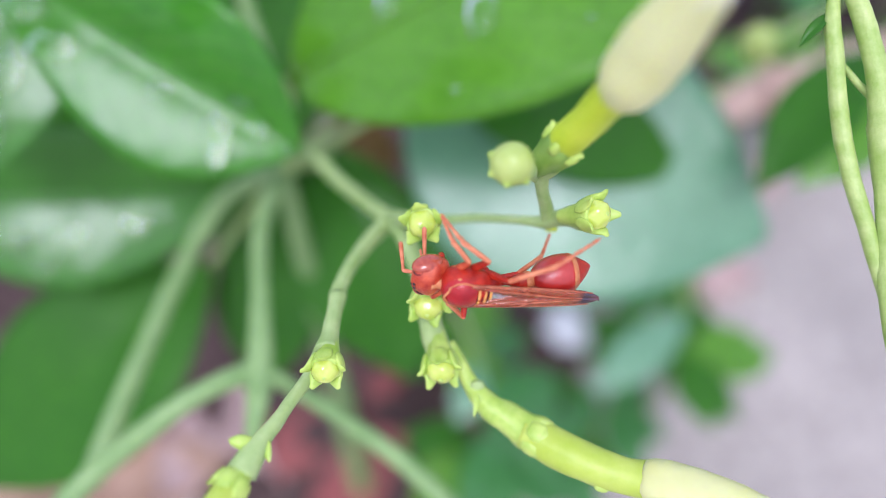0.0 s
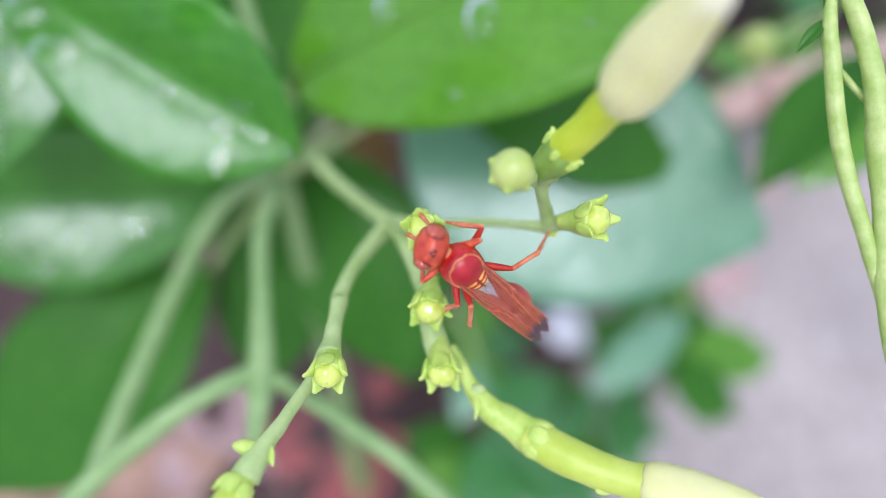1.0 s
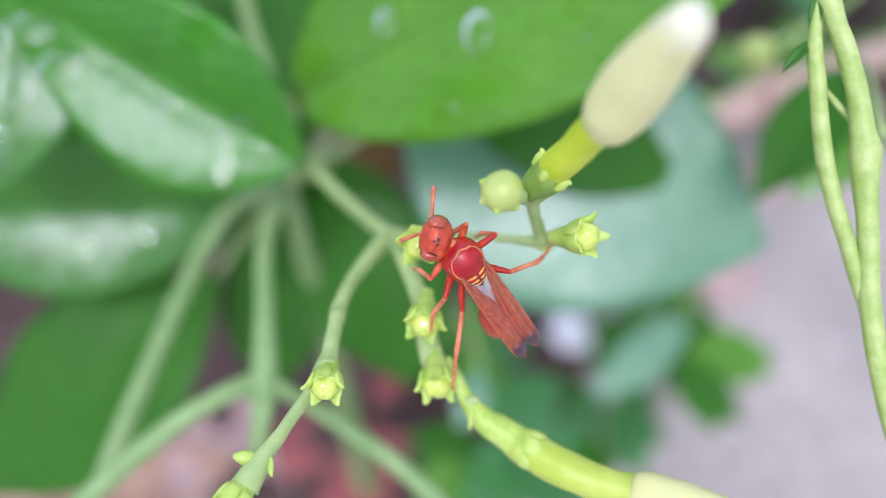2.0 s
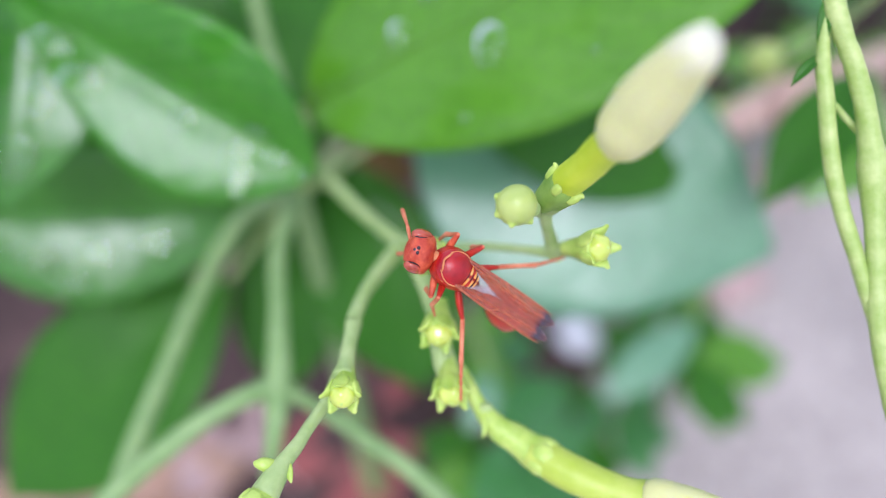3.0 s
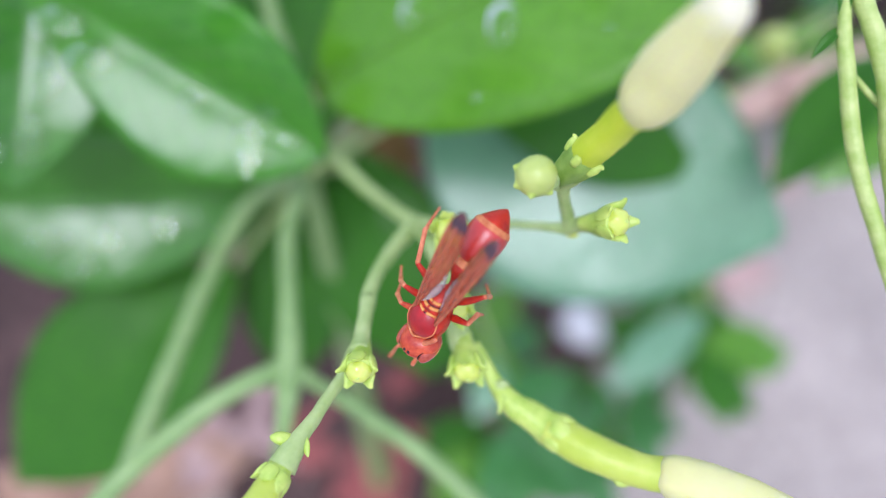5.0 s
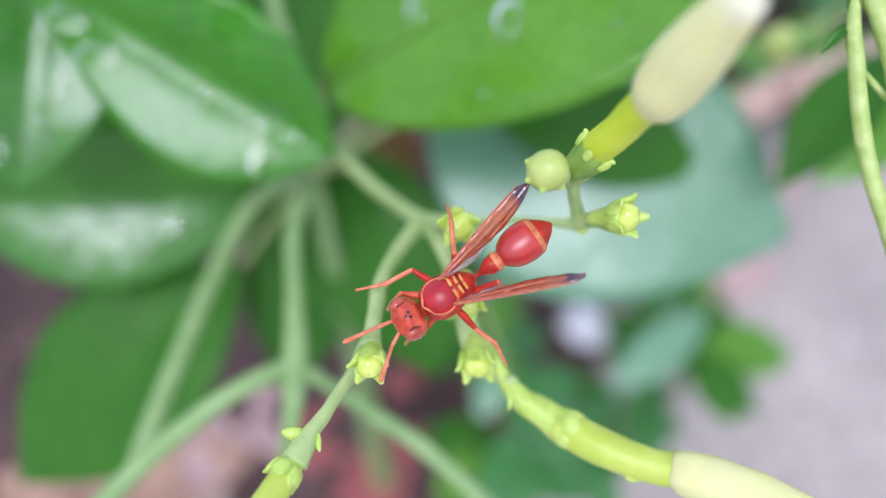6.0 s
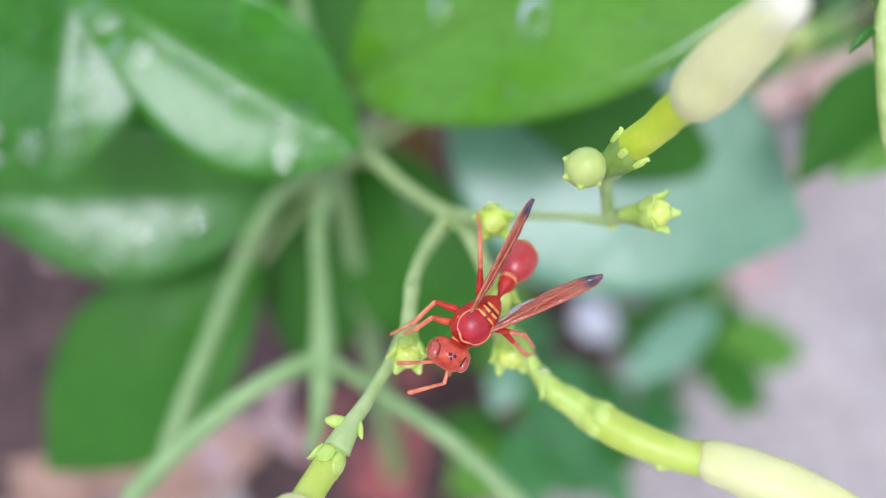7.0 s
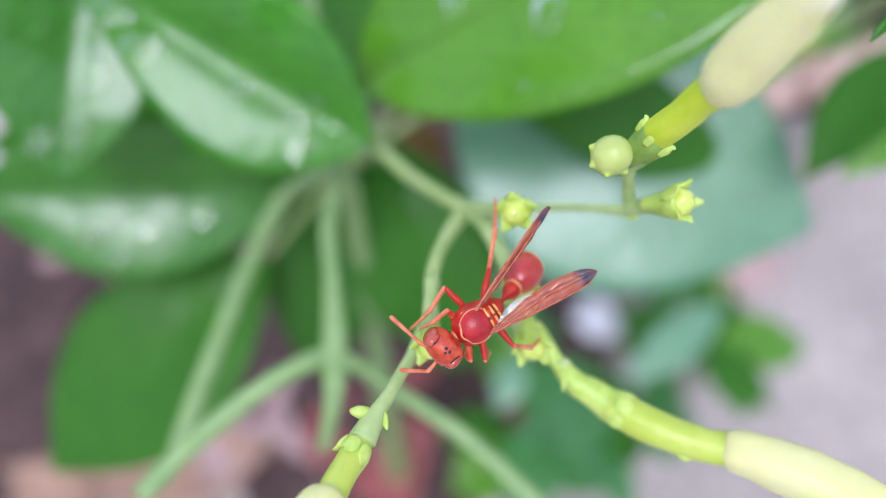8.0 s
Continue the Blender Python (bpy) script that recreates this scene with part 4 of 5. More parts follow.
piece("scutum", blob(bmesh.new(), (0.12, 0, 0.3), (1.42, 1.36, 1.14), sub=4), CRIMSON, thorax, "smooth crimson back plate")
piece("pronotal_rim", arc_band(bmesh.new(), 1.38, -0.1, 1.28, 1.2, -10, 190, 0.09, -0.75), ORANGE, thorax, "orange collar rim")
piece("scutellum", blob(bmesh.new(), (-1.15, 0, 0.78), (0.32, 0.78, 0.3), sub=3), RED, thorax)
for x, w_, h_ in ((-0.86, 1.0, 1.17), (-1.2, 0.9, 1.13), (-1.6, 0.8, 1.03)):
    piece("suture", arc_band(bmesh.new(), x, -0.05, w_, h_, 30, 150, 0.03), DARK, thorax)
for x, z, w_, h_, lo, hi, r_ in ((-0.98, 0.02, 0.95, 1.13, 42, 82, 0.1), (-1.4, -0.1, 0.85, 1.1, 45, 84, 0.11), (-1.78, -0.2, 0.75, 0.98, 48, 86, 0.1)):
    piece("yellow_patch", arc_band(bmesh.new(), x, z, w_, h_, lo, hi, r_), YELLOW, thorax, "yellow cross patch")
    piece("yellow_patch", arc_band(bmesh.new(), x, z, w_, h_, 180 - hi, 180 - lo, r_), YELLOW, thorax, "yellow cross patch")
for s in (1, -1):
    piece("back_edge", tube(bmesh.new(), [(1.1, 0.7 * s, 0.92, 0.05), (0.6, 1.08 * s, 0.86, 0.07), (0.0, 1.2 * s, 0.82, 0.07), (-0.6, 1.04 * s, 0.84, 0.06), (-0.95, 0.75 * s, 0.93, 0.04)], 6, 20), ORANGE, thorax, "thin orange edge of the back plate")
    piece("tegula", blob(bmesh.new(), (0.35, 1.12 * s, 0.5), (0.32, 0.2, 0.22)), ORANGE, thorax)
    piece("side_plate", blob(bmesh.new(), (0.2, 0.85 * s, -0.5), (0.85, 0.5, 0.6), lumps=0.05), ORANGE, thorax)

piece("neck", wide_tube(bmesh.new(), [(1.3, -0.1, 0.6, 0.55), (1.6, -0.08, 0.42, 0.4), (1.9, -0.06, 0.36, 0.36), (2.2, -0.06, 0.5, 0.5)], 16, 12), ORANGE, thorax)

# head
NECK = (1.8, 0, -0.05)
head = piece("head", blob(bmesh.new(), (0.8, 0, -0.08), (1.0, 1.38, 1.28), sub=4, lumps=0.1, freq=1.6), FACE, wasp, "rusty orange head", NECK)
piece("face_plate", blob(bmesh.new(), (1.25, 0, -0.55), (0.52, 0.78, 0.75), (0, 25, 0), lumps=0.05), ORANGE, head)
for s in (1, -1):
    piece("compound_eye", blob(bmesh.new(), (0.9, 0.97 * s, 0.03), (0.66, 0.48, 1.0), (0, 15, 0)), EYE, head, "glossy dark red compound eye")
    piece("eye_rim", tube(bmesh.new(), [(0.42, 0.97 * s, 0.7, 0.012), (0.6, 0.85 * s, 0.9, 0.035), (0.9, 0.8 * s, 0.99, 0.045), (1.2, 0.84 * s, 0.88, 0.035), (1.42, 0.93 * s, 0.64, 0.012)], 6, 18), DARK, head)
    piece("mandible", tube(bmesh.new(), [(0.95, 0.7 * s, -1.0, 0.24), (1.3, 0.5 * s, -1.3, 0.22), (1.55, 0.12 * s, -1.45, 0.08)], 8, 10), RED, head)
    piece("antenna_socket", blob(bmesh.new(), (1.56, 0.32 * s, 0.12), (0.14, 0.18, 0.18), sub=2), DARK, head)
    piece("brow_line", tube(bmesh.new(), [(1.42, 0.5 * s, 0.66, 0.02), (1.5, 0.6 * s, 0.42, 0.045), (1.56, 0.5 * s, 0.22, 0.05), (1.6, 0.36 * s, 0.2, 0.03)], 6, 12), DARK, head)
for x, y in ((0.9, 0.0), (0.7, 0.15), (0.7, -0.15)):
    piece("ocellus", blob(bmesh.new(), (x, y, 1.2), (0.12, 0.12, 0.09), sub=2), DARK, head)
head.scale = (1.12, 1.12, 1.12)
FEELER = {}
for s, k in ((1, "L"), (-1, "R")):
    fb = tube(bmesh.new(), [(-0.1, 0, 0, 0.1), (0.06, 0, 0, 0.15), (0.2, 0, 0, 0.12), (0.7, 0, 0.02, 0.13), (1.15, 0, 0, 0.15), (1.3, 0, 0, 0.1)], 12, 24)
    scape = piece("antenna", fb, SHIN, wasp, "rusty orange antenna")
    whip = [(-0.05, 0, 0, 0.1), (0.12, 0, 0, 0.13), (0.3, 0, 0, 0.11)]
    for i in range(1, 11):
        whip += [(0.22 * i + 0.1, 0.012 * s * i, -0.012 * i, 0.118 + 0.006 * i), (0.22 * i + 0.2, 0.012 * s * i, -0.012 * i, 0.105 + 0.006 * i)]
    whip += [(2.52, 0.13 * s, -0.13, 0.15), (2.64, 0.13 * s, -0.13, 0.05)]
    FEELER[k] = (scape, piece("flagellum", tube(bmesh.new(), whip, 12, 70), SHIN, scape, "ringed rusty orange flagellum", (1.25, 0, 0)))

# abdomen: a narrow first segment and a bulb
WAIST = (-2.45, 0, -0.5)
petiole = piece("petiole", wide_tube(bmesh.new(), [(0.1, 0, 0.19, 0.19), (-0.45, 0.02, 0.18, 0.18), (-0.85, 0.08, 0.34, 0.33), (-1.35, 0.15, 0.62, 0.6), (-1.9, 0.15, 0.64, 0.6), (-2.3, 0.1, 0.46, 0.46)]), RED, wasp, "bell-shaped red waist segment", WAIST)
piece("pale_rim", wide_tube(bmesh.new(), [(-1.75, 0.15, 0.69, 0.66), (-2.0, 0.14, 0.72, 0.68), (-2.4, 0.1, 0.52, 0.5)]), ORANGE, petiole)
piece("abdomen", wide_tube(bmesh.new(), [(-2.2, 0.1, 0.4, 0.4), (-2.45, 0.1, 0.8, 0.8), (-3.0, 0.05, 1.2, 1.2), (-3.8, 0.0, 1.42, 1.38), (-4.7, -0.05, 1.42, 1.37), (-5.3, -0.1, 1.2, 1.15)], 28, 30), GLOSSY, petiole, "glossy crimson abdomen bulb")
piece("abdomen_tip", wide_tube(bmesh.new(), [(-5.2, -0.1, 1.26, 1.2), (-5.5, -0.12, 1.04, 1.0), (-5.9, -0.2, 0.76, 0.72), (-6.3, -0.3, 0.42, 0.38), (-6.6, -0.4, 0.06, 0.06)], 24, 20), RED, petiole, "red pointed abdomen tip")
piece("pale_rim", wide_tube(bmesh.new(), [(-4.95, -0.07, 1.41, 1.36), (-5.15, -0.09, 1.33, 1.27), (-5.35, -0.1, 1.17, 1.12)]), ORANGE, petiole, "thin orange rim")


# wings, folded lengthwise
def blade(length, profile, thick, s, crease=0.18, nl=44, nw=8, pleat=0.0):
    bm = bmesh.new()
    uv = bm.loops.layers.uv.new("UVMap")
    coords, top, low = {}, [], []
    prof = spline(profile, nl + 1)
    for i in range(nl + 1):
        _, lead, trail = prof[i]
        s_end = max(0.0, (i / nl - 0.84) / 0.16)
        k_end = math.sqrt(max(0.03, 1 - s_end ** 2.4))
        middle = (lead + trail) * 0.5
        lead, trail = middle + (lead - middle) * k_end, middle + (trail - middle) * k_end
        x = -length * i / nl
        rt, rl = [], []
        for j in range(nw + 1):
            u = j / nw
            y = s * (lead + (trail - lead) * u)
            z = crease * (1 - abs(2 * u - 1)) + 0.03 * math.sin(i * 0.9 + j * 1.7) + pleat * (1 - abs(2 * ((u * 3) % 1) - 1)) * min(1, i / 8)
            a, b = bm.verts.new(Vector((x, y, z)) * MM), bm.verts.new(Vector((x, y, z - thick)) * MM)
            coords[a] = coords[b] = (u, i / nl)
            rt.append(a), rl.append(b)
        top.append(rt), low.append(rl)
    for i in range(nl):
        for j in range(nw):
            bm.faces.new((top[i][j], top[i][j + 1], top[i + 1][j + 1], top[i + 1][j]))
            bm.faces.new((low[i + 1][j], low[i + 1][j + 1], low[i][j + 1], low[i][j]))
    for rows in ((0, 0), (nw, nw)):
        for i in range(nl):
            bm.faces.new((top[i][rows[0]], top[i + 1][rows[0]], low[i + 1][rows[0]], low[i][rows[0]]))
    for i in (0, nl):
        for j in range(nw):
            bm.faces.new((top[i][j], top[i][j + 1], low[i][j + 1], low[i][j]))
    bmesh.ops.recalc_face_normals(bm, faces=bm.faces[:])
    for f in bm.faces:
        for lp in f.loops:
            lp[uv].uv = coords[lp.vert]
    return bm


WINGS = {}
for s, k in ((1, "L"), (-1, "R")):
    w = piece("wing", blade(8.8, [(0, 0.14, -0.14), (1, 0.24, -0.3), (2, 0.34, -0.52), (3, 0.4, -0.78), (4, 0.42, -0.94), (5, 0.44, -1.04), (6, 0.46, -1.06), (7, 0.42, -0.96), (7.6, 0.36, -0.8), (8, 0.28, -0.54)], 0.04, s, nw=12, pleat=0.09), WING, wasp, "amber wing with a smoky dark tip", (-0.5, 0.92 * s, 0.8))
    piece("vein", tube(bmesh.new(), [(0.1, 0.05 * s, 0.02, 0.15), (-1.5, 0.22 * s, 0.0, 0.1), (-4, 0.36 * s, 0.0, 0.085), (-6.6, 0.42 * s, 0.0, 0.07), (-8.2, 0.38 * s, 0.0, 0.04)], 8, 26), VEIN, w)
    piece("vein", tube(bmesh.new(), [(0, -0.05 * s, 0.05, 0.1), (-1.6, -0.05 * s, 0.15, 0.07), (-4, -0.1 * s, 0.2, 0.06), (-6.4, -0.2 * s, 0.2, 0.05), (-7.6, -0.15 * s, 0.16, 0.04)], 8, 26), VEIN, w)
    piece("vein", tube(bmesh.new(), [(-3.2, 0.32 * s, 0.04, 0.05), (-3.8, 0.0 * s, 0.2, 0.05), (-5.2, -0.45 * s, 0.14, 0.05), (-6.2, -0.6 * s, 0.05, 0.03)], 8, 18), VEIN, w)
    piece("hindwing", blade(4.4, [(0, -0.1, -0.25), (1, -0.15, -0.6), (2, -0.2, -1.05), (3, -0.3, -1.1), (4, -0.45, -0.85)], 0.03, s, 0.05, 24, 6), HINDWING, w, "short pale translucent hindwing")
    WINGS[k] = w

# legs: hip place, thigh and shin lengths
HIPS = {"F": ((0.75, 0.6, -0.85), 2.0, 3.6), "M": ((-0.25, 0.7, -0.95), 2.4, 4.4), "H": ((-1.35, 0.62, -0.95), 2.6, 6.4)}
LEGS = {}
for pair, (hip, thigh, shin) in HIPS.items():
    for s, k in ((1, "L"), (-1, "R")):
        h = (hip[0], hip[1] * s, hip[2])
        tb = tube(bmesh.new(), [(-0.25, 0, 0, 0.3), (0.1, 0, 0.02, 0.34), (0.38, 0, 0, 0.2), (0.55, 0, 0, 0.24), (thigh * 0.5, 0, 0.04, 0.27), (thigh * 0.85, 0, 0.02, 0.2), (thigh, 0, 0, 0.15)], 12, 26)
        leg = piece("leg", tb, LIMB if pair == "F" else RED, wasp, "", h)
        foot = [(0.0, 0.1), (0.06, 0.12), (0.17, 0.12), (0.19, 0.075), (0.22, 0.1), (0.28, 0.105), (0.3, 0.07), (0.33, 0.095), (0.38, 0.095), (0.4, 0.065), (0.43, 0.09), (0.46, 0.1), (0.48, 0.06), (0.5, 0.04)]
        bow = 0.09 * shin
        sb = tube(bmesh.new(), [(-0.08, 0, 0, 0.12), (0.1, 0, 0.02, 0.18), (shin * 0.2, 0, bow * 0.4, 0.18), (shin * 0.38, 0, bow * 0.8, 0.18), (shin * 0.47, 0, bow, 0.2), (shin * 0.495, 0, bow, 0.12)] + [(shin * (0.5 + u), 0, bow * (1 - 2 * u) + 0.1 * u, r * 1.15) for u, r in foot], 10, 84)
        for y in (-0.09, 0.09):
            tube(sb, [(shin * 0.48, y, bow - 0.08, 0.05), (shin * 0.53, y * 1.5, bow - 0.16, 0.03), (shin * 0.57, y * 1.6, bow - 0.2, 0.01)], 6, 6)
        sh = piece("shin", sb, SHIN, leg, "pale rusty shin with jointed foot", (thigh, 0, 0))
        LEGS[pair + k] = (leg, sh, Vector(h), thigh, shin, s)

# seconds, place, heading, nose up, roll, abdomen (sideways, up), head (sideways, up), wings (spread left, right, lift)
BODY = [
    (0.0, (1.4, -2.5, 4.8), 175, 5, -47, (7, -11), (7, -52), (-1, 1, -4)),
    (0.3, (1.8, -2.3, 5.0), 171, 17, -51, (5, -15), (4, -22), (1, -1, -3)),
    (0.5, (2.2, -1.1, 5.1), 160, 26, -48, (4, -17), (5, 3), (2, -2, -1)),
    (0.8, (2.2, -0.6, 5.3), 149, 29, -23, (3, -12), (14, -11), (1, 0, -2)),
    (1.0, (1.2, -0.8, 5.4), 140, 32, -4, (2, -15), (23, -19), (2, 3, -3)),
    (1.2, (1.6, -0.3, 5.3), 134, 30, 0, (2, -13), (32, -17), (2, 1, -2)),
    (1.5, (2.3, 0.6, 5.3), 122, 27, 7, (-6, -16), (39, -16), (4, 1, -2)),
    (1.7, (2.2, 0.6, 5.3), 121, 27, 8, (-6, -13), (46, -18), (5, 2, -2)),
    (2.1, (1.6, 0.8, 5.3), 131, 26, 8, (-3, -16), (35, -24), (5, 3, -2)),
    (2.5, (0.4, 1.0, 5.3), 143, 24, 8, (1, -16), (24, -29), (6, 4, -1)),
    (2.8, (-0.3, 1.2, 5.3), 146, 24, 8, (0, -17), (21, -33), (6, 5, -1)),
    (3.0, (-0.0, 1.0, 5.3), 145, 23, 11, (-2, -17), (17, -35), (4, 4, -1)),
    (3.2, (0.1, 0.4, 5.4), 150, 23, 7, (-2, -13), (16, -42), (4, 6, 0)),
    (3.5, (-1.2, -1.2, 5.6), 166, 18, 1, (-4, -19), (10, -46), (1, 7, 0)),
    (3.8, (-1.1, -2.9, 5.6), 200, 2, 0, (-7, -18), (4, -61), (3, 5, 0)),
    (4.0, (-1.9, -3.4, 5.7), 214, -8, -1, (-5, -20), (1, -70), (5, 5, 1)),
    (4.2, (-1.9, -3.7, 5.9), 218, -20, 12, (8, -30), (2, -55), (8, 2, 3)),
    (4.5, (-2.4, -4.1, 6.3), 244, -38, 30, (-3, -39), (4, -33), (12, -2, 3)),
    (4.7, (-3.3, -4.0, 6.3), 249, -38, 24, (-8, -28), (4, -33), (10, -2, 6)),
    (5.2, (-2.3, -4.1, 6.5), 233, -26, 21, (8, -25), (3, -10), (19, 10, 5)),
    (5.8, (-1.9, -3.4, 6.9), 214, -7, 15, (7, -9), (-1, 6), (28, 21, 1)),
    (6.0, (-2.7, -3.1, 6.9), 213, -1, 11, (2, -1), (-1, 9), (27, 20, 2)),
    (6.2, (-2.2, -3.5, 6.8), 217, 2, 4, (0, -15), (5, 14), (29, 22, 2)),
    (6.5, (-2.7, -4.5, 6.7), 223, 5, -7, (3, -17), (19, 4), (30, 23, 2)),
    (6.8, (-2.9, -5.0, 6.8), 223, 5, -8, (4, -28), (19, 7), (27, 25, 2)),
    (7.0, (-3.2, -5.5, 7.0), 223, 5, -8, (8, -37), (20, 2), (23, 25, 3)),
    (7.5, (-4.0, -5.7, 6.6), 219, 5, -8, (6, -40), (22, 2), (23, 23, 3)),
    (8.0, (-4.9, -6.2, 6.6), 213, 9, -10, (4, -39), (11, -4), (10, 28, 2)),
]
# where the feet stand: FL FR ML MR HL HR
FEET = {
    0.0: ((-1.6, 0.0, 2.0), (-0.1, 2.2, 6.6), (-0.2, -3.3, 0.0), (-0.1, 2.3, 6.8), (8.1, 1.2, -1.3), (9.9, 0.7, 7.8)),
    0.5: ((-1.1, 0.1, 1.9), (0.3, 1.8, 5.3), (0.1, -4.5, 0.7), (2.5, 4.4, 3.5), (8.1, 1.2, -1.5), (10.0, 0.9, 7.8)),
    1.0: ((-1.4, -0.7, 1.9), (0.6, 0.5, 3.4), (0.2, -4.4, 0.5), (0.2, 2.3, 1.9), (2.1, -5.5, -0.4), (7.9, 1.7, -0.7)),
    1.5: ((-1.8, 0.3, 2.0), (1.6, 0.9, 3.6), (-0.1, -5.7, 1.3), (3.6, 2.6, 0.0), (1.2, -9.4, 0.9), (9.0, 1.9, -0.8)),
    3.0: ((-1.9, -0.5, 1.9), (-1.0, 3.0, 2.4), (-1.3, -2.7, 2.4), (1.3, 2.0, 0.8), (0.6, -9.8, 2.4), (8.9, 1.7, -0.4)),
    3.5: ((-3.4, -4.6, 2.0), (-3.8, 3.1, 3.4), (-1.1, -8.4, 2.7), (-0.2, 2.4, 0.8), (0.5, -10.0, 1.5), (7.9, 2.1, -0.2)),
    4.0: ((-1.4, -6.4, 0.0), (-4.3, -1.7, 1.8), (-1.4, -7.7, 7.2), (-0.5, 2.7, 1.4), (2.9, -4.1, -0.8), (-3.1, 4.4, 3.0)),
    4.5: ((-2.7, -6.4, 5.1), (-4.0, -0.9, 2.0), (0.3, -2.3, 3.8), (-3.0, 0.3, 1.0), (1.2, -2.0, 1.8), (-1.8, 3.7, 2.4)),
    6.0: ((-5.7, -7.2, 2.0), (-6.8, -4.3, 3.1), (1.9, -8.4, 3.3), (-8.9, -2.7, 5.2), (1.8, -3.1, 0.9), (-2.4, 3.4, 2.4)),
    6.5: ((-5.1, -9.5, 2.0), (-9.3, -6.4, 6.7), (1.4, -8.3, 3.7), (-7.9, -5.2, 2.8), (0.9, -3.6, 2.0), (-2.5, 2.9, 2.9)),
    7.0: ((-5.1, -10.3, 2.0), (-8.3, -6.5, 4.6), (1.4, -7.7, 3.6), (-9.3, -6.5, 4.8), (1.8, -8.6, 0.0), (-2.8, 2.6, 1.9)),
    7.5: ((-5.6, -9.7, 2.0), (-8.4, -6.8, 4.8), (0.8, -7.5, 1.9), (-9.4, -6.8, 4.8), (1.1, -8.6, 0.0), (-2.8, 2.6, 1.7)),
    8.0: ((-6.0, -8.0, 3.3), (-8.8, -6.7, 5.1), (-4.3, -8.4, 1.7), (-9.6, -6.9, 4.2), (0.8, -7.9, 0.0), (-3.1, 2.9, 1.6)),
}
# where the knees point, in the same order
KNEES = {
    0.0: ((0.3, -3.7, 3.7), (1.8, -1.0, 6.4), (1.3, -3.8, 3.4), (3.0, -0.8, 6.7), (6.7, -1.5, 4.1), (4.4, -2.0, 6.5)),
    0.5: ((-0.9, -2.0, 4.7), (2.8, 0.2, 7.1), (2.3, -3.8, 4.3), (3.9, 1.5, 6.2), (6.4, -1.2, 4.0), (4.5, -1.6, 6.6)),
    1.0: ((-1.6, -1.9, 5.2), (2.2, 0.8, 6.5), (1.0, -4.1, 4.7), (2.5, 1.9, 5.5), (1.8, -3.6, 5.5), (5.7, -1.2, 4.4)),
    1.5: ((-0.6, -0.8, 5.1), (2.9, 2.0, 6.6), (1.0, -3.6, 4.8), (3.9, 1.7, 5.1), (2.6, -4.4, 4.3), (6.1, -0.6, 4.1)),
    3.0: ((-1.7, -1.8, 5.2), (0.4, 3.4, 5.6), (-1.0, -1.1, 6.3), (2.2, 2.5, 4.9), (1.8, -4.1, 4.6), (4.9, 0.7, 4.2)),
    3.5: ((-2.4, -2.7, 6.1), (-1.8, 1.5, 5.7), (0.1, -5.1, 5.1), (1.2, 1.5, 4.7), (1.9, -4.9, 4.8), (4.2, 0.7, 4.7)),
    4.0: ((-1.7, -5.5, 5.7), (-2.3, -1.3, 4.7), (0.5, -3.5, 6.4), (-0.5, 0.0, 4.8), (2.8, -2.9, 5.2), (-1.3, -0.2, 6.7)),
    4.5: ((-0.9, -4.4, 7.3), (-3.9, -3.6, 5.1), (0.5, -3.8, 7.8), (-3.6, -2.8, 5.6), (1.4, -3.0, 8.0), (-3.9, -0.8, 6.3)),
    6.0: ((-2.6, -5.1, 7.4), (-6.2, -2.8, 6.2), (0.5, -6.0, 6.6), (-5.0, -1.1, 6.0), (1.1, -2.1, 7.0), (-1.9, -0.0, 7.6)),
    6.5: ((-2.2, -6.4, 6.7), (-6.4, -4.3, 6.1), (-0.2, -5.6, 6.6), (-6.0, -3.1, 5.9), (-1.0, -2.8, 7.8), (-2.4, -1.2, 7.5)),
    7.0: ((-2.6, -7.5, 6.9), (-6.1, -5.1, 6.9), (-0.5, -6.1, 7.0), (-6.7, -3.4, 6.2), (-1.1, -6.1, 6.7), (-2.7, -1.6, 6.5)),
    7.5: ((-3.6, -7.7, 6.6), (-6.6, -4.9, 7.1), (-0.4, -6.6, 5.9), (-7.0, -3.5, 5.8), (-2.0, -6.4, 6.3), (-3.1, -1.8, 6.1)),
    8.0: ((-5.2, -8.9, 6.5), (-6.8, -5.2, 7.6), (-4.1, -9.0, 5.9), (-7.4, -3.5, 5.7), (-3.0, -7.1, 6.1), (-3.6, -2.0, 5.5)),
}
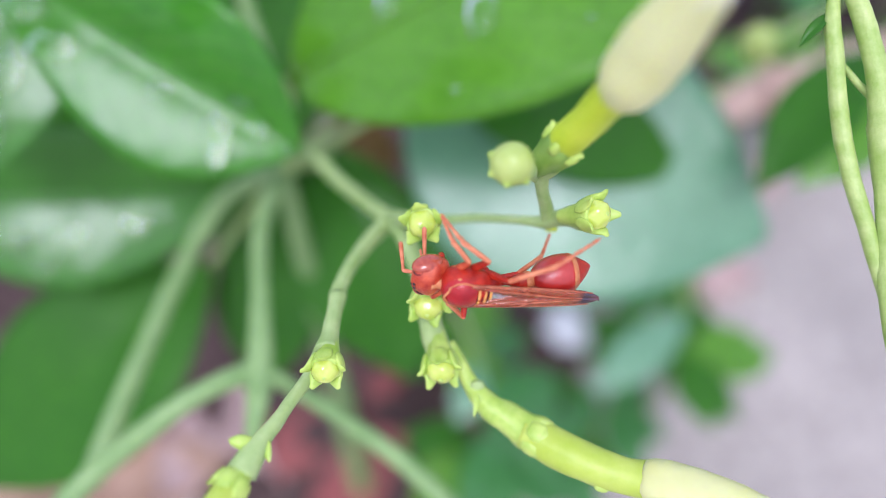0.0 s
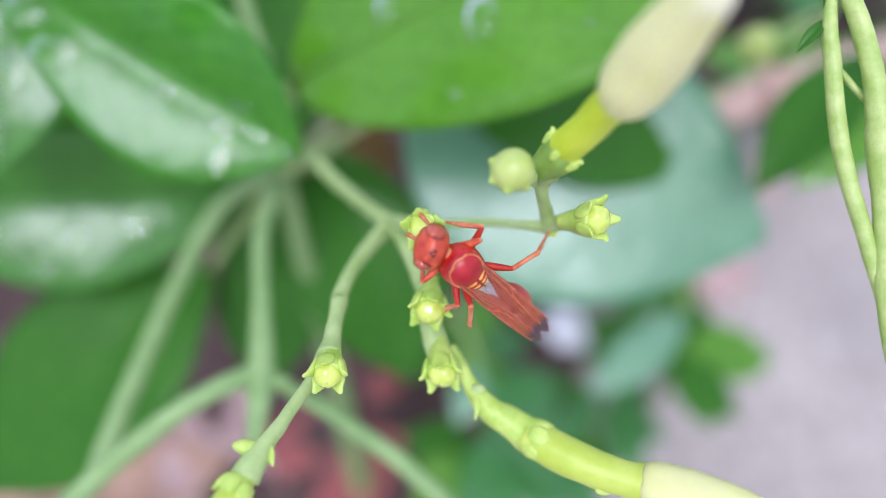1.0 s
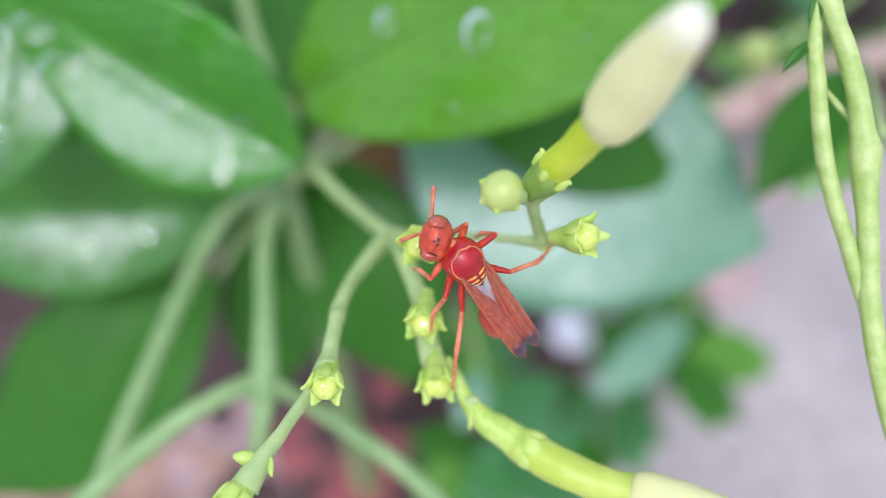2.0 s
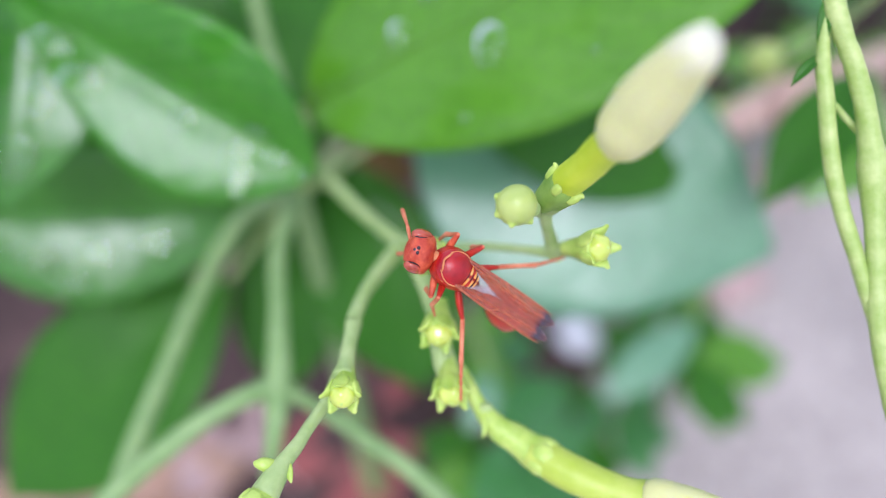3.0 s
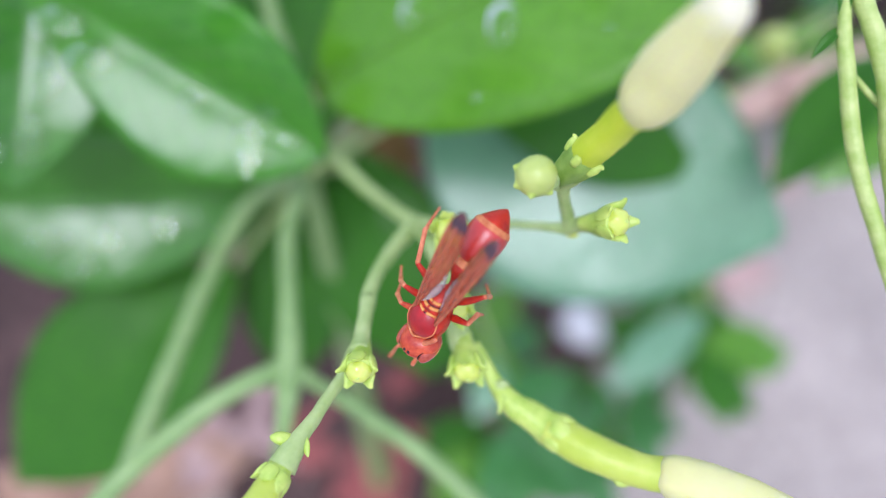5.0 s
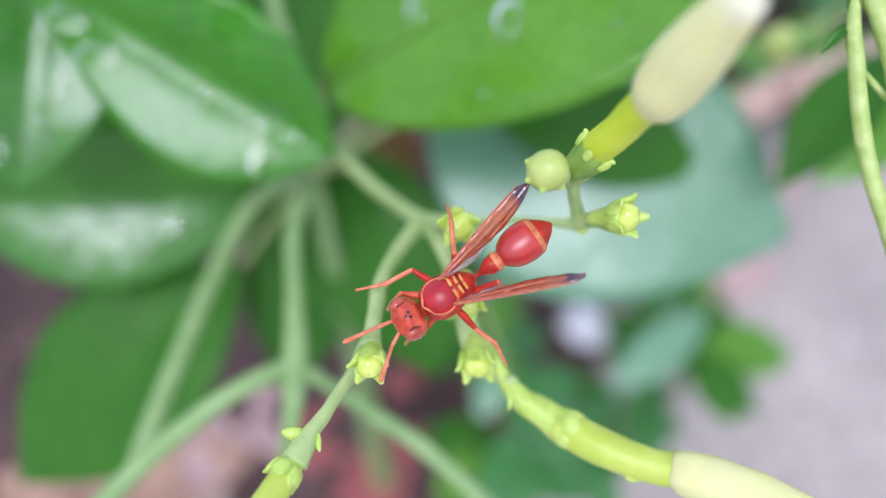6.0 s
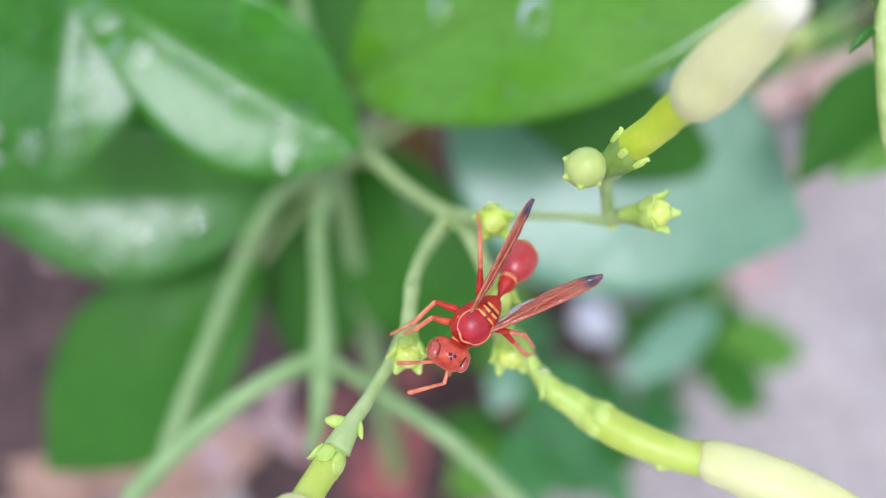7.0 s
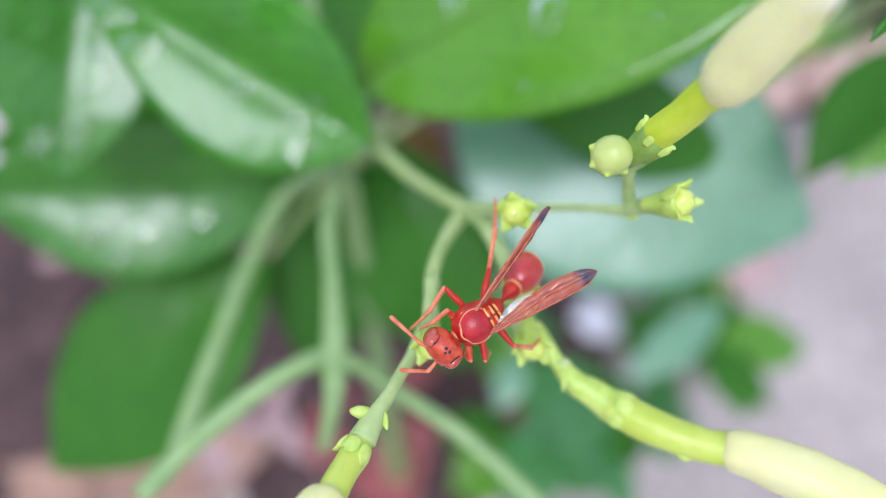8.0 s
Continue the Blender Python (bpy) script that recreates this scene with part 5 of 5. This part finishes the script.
# elbow and tip of the antennae: left, right
FEELERS = {
    0.0: ((-2.6, -1.5, 3.7), (-3.1, 0.5, 2.2), (-1.3, -1.1, 3.2), (-1.1, 1.7, 3.3)),
    0.5: ((-1.3, 0.4, 5.6), (-2.3, 1.8, 3.7), (0.4, 0.6, 6.4), (0.1, 2.1, 4.2)),
    1.0: ((-1.6, 0.9, 5.4), (-2.5, 1.6, 3.1), (-0.9, 1.9, 6.0), (-1.5, 2.9, 3.7)),
    1.5: ((-0.3, 2.8, 5.3), (-2.1, 2.2, 3.6), (0.8, 3.6, 5.9), (1.3, 6.0, 5.0)),
    3.0: ((-3.2, 2.1, 4.6), (-4.1, 2.2, 2.2), (-3.1, 3.8, 5.8), (-3.6, 5.4, 3.8)),
    3.5: ((-3.9, -2.1, 5.6), (-3.1, -4.4, 4.5), (-4.5, -1.6, 5.7), (-4.5, -3.1, 3.6)),
    4.0: ((-2.7, -5.6, 3.3), (-1.2, -6.0, 1.3), (-4.2, -5.0, 2.9), (-4.1, -6.4, 0.7)),
    4.5: ((-1.5, -5.9, 3.9), (-3.1, -7.0, 2.2), (-3.4, -6.5, 2.7), (-3.7, -7.6, 0.3)),
    6.0: ((-6.0, -6.2, 7.4), (-7.0, -8.7, 8.1), (-6.8, -5.0, 7.3), (-9.7, -6.0, 7.9)),
    6.5: ((-4.7, -8.4, 7.2), (-7.2, -9.0, 7.6), (-6.1, -7.3, 6.7), (-7.9, -7.8, 4.9)),
    7.0: ((-5.2, -9.4, 7.5), (-8.0, -10.0, 7.9), (-6.6, -8.1, 7.4), (-8.6, -8.3, 5.8)),
    7.5: ((-6.3, -9.4, 7.2), (-8.7, -10.2, 6.4), (-7.5, -7.5, 7.1), (-9.9, -7.1, 6.0)),
    8.0: ((-8.1, -9.4, 7.2), (-10.1, -9.5, 5.6), (-8.8, -7.4, 7.1), (-10.6, -5.6, 6.8)),
}


def between(table, t):
    """The row of points at t, between the table's times."""
    ts = sorted(table)
    if t in table:
        return [Vector(p) for p in table[t]]
    a = max(x for x in ts if x <= t)
    b = min(x for x in ts if x >= t)
    k = (t - a) / (b - a)
    return [Vector(p).lerp(Vector(q), k) for p, q in zip(table[a], table[b])]


def facing(x, z):
    """A turn whose x axis is x and whose z axis leans to z."""
    x = Vector(x).normalized()
    y = Vector(z).cross(x)
    if y.length < 1e-4:
        y = Vector((0, 1, 0)).cross(x)
    y.normalize()
    m = Matrix((x, y, x.cross(y))).transposed()
    return m.to_4x4()


LEAN = {}


def swung(key, x):
    """A turn to x that swings over from the last one of that key, without spinning about itself."""
    x = Vector(x).normalized()
    if key not in LEAN:
        LEAN[key] = facing(x, (0.1, 0, 1)).to_3x3()
    last = LEAN[key]
    LEAN[key] = last.col[0].rotation_difference(x).to_matrix() @ last
    return LEAN[key].to_4x4()


def eased(rows):
    """The rows, with a half-way row put in wherever a limb swings far."""
    out = [rows[0]]
    for t, m in rows[1:]:
        t0, m0 = out[-1]
        a, b = m0.to_quaternion(), m.to_quaternion()
        if a.rotation_difference(b).angle > 1.2 and t - t0 > 0.15:
            steps = 3 if t - t0 > 0.35 else 2
            for i in range(1, steps):
                k = i / steps
                out.append((round(t0 + (t - t0) * k, 2), Matrix.Translation(m0.translation.lerp(m.translation, k)) @ a.slerp(b, k).to_matrix().to_4x4()))
        out.append((t, m))
    return out


def motions():
    """Key the wasp's body, head, abdomen, wings, antennae and legs."""
    rows = {"body": [], "head": [], "petiole": [], "WL": [], "WR": [], "AL": [], "AR": [], "BL": [], "BR": []}
    legs = {k: ([], []) for k in LEGS}
    for t, place, heading, nose, roll, tail, nod, wing in BODY:
        body = Matrix.Translation(v(place)) @ pose(0, 0, 0, 0, 0, heading) @ pose(0, 0, 0, 0, -nose, 0) @ pose(0, 0, 0, roll, 0, 0)
        inv = body.inverted()
        rows["body"].append((t, PLANE @ body))
        neck = Matrix.Translation(v(NECK)) @ pose(0, 0, 0, 0, -nod[1], nod[0])
        rows["head"].append((t, neck))
        rows["petiole"].append((t, Matrix.Translation(v(WAIST)) @ pose(0, 0, 0, 0, tail[1], tail[0])))
        for k, s, spread in (("L", 1, wing[0]), ("R", -1, wing[1])):
            rows["W" + k].append((t, Matrix.Translation(v((-0.5, 0.92 * s, 0.8))) @ pose(0, 0, 0, 0, wing[2], -(spread - 5) * s) @ pose(0, 0, 0, (8 + 46 * min(1, max(0, (spread - 8) / 15))) * s, 0, 0)))
        el, tl, er, tr = between(FEELERS, t)
        for k, s, elbow, tip in (("L", 1, el, tl), ("R", -1, er, tr)):
            root = neck @ v((1.66, 0.34 * s, 0.13))
            m1 = Matrix.Translation(root) @ swung("A" + k, inv @ (elbow * MM) - root)
            bend = m1.inverted() @ (inv @ (tip * MM)) - v((1.25, 0, 0))
            rows["A" + k].append((t, m1))
            rows["B" + k].append((t, Matrix.Translation(v((1.25, 0, 0))) @ swung("B" + k, bend)))
        for k, foot, bent in zip(("FL", "FR", "ML", "MR", "HL", "HR"), between(FEET, t), between(KNEES, t)):
            leg, shin_ob, hip, thigh, shin, s = LEGS[k]
            to = (inv @ (foot * MM)) / MM - hip
            d = min(max(to.length, abs(shin - thigh) + 0.4), thigh + shin - 0.05)
            to.normalize()
            pole = (inv @ (bent * MM)) / MM - hip
            pole = (pole - to * pole.dot(to)).normalized()
            ca = (thigh ** 2 + d ** 2 - shin ** 2) / (2 * thigh * d)
            a = math.acos(max(-1, min(1, ca)))
            knee = to * math.cos(a) * thigh + pole * math.sin(a) * thigh
            m1 = Matrix.Translation(hip * MM) @ swung(k, knee)
            rel = m1.inverted() @ ((hip + to * d) * MM)
            m2 = Matrix.Translation(Vector((thigh, 0, 0)) * MM) @ swung("shin" + k, rel - Vector((thigh, 0, 0)) * MM)
            legs[k][0].append((t, m1))
            legs[k][1].append((t, m2))
    walk(wasp, rows["body"])
    walk(head, rows["head"])
    walk(petiole, rows["petiole"])
    walk(WINGS["L"], rows["WL"])
    walk(WINGS["R"], rows["WR"])
    for k in "LR":
        walk(FEELER[k][0], eased(rows["A" + k]))
        walk(FEELER[k][1], eased(rows["B" + k]))
    for k in LEGS:
        walk(LEGS[k][0], eased(legs[k][0]))
        walk(LEGS[k][1], eased(legs[k][1]))


motions()
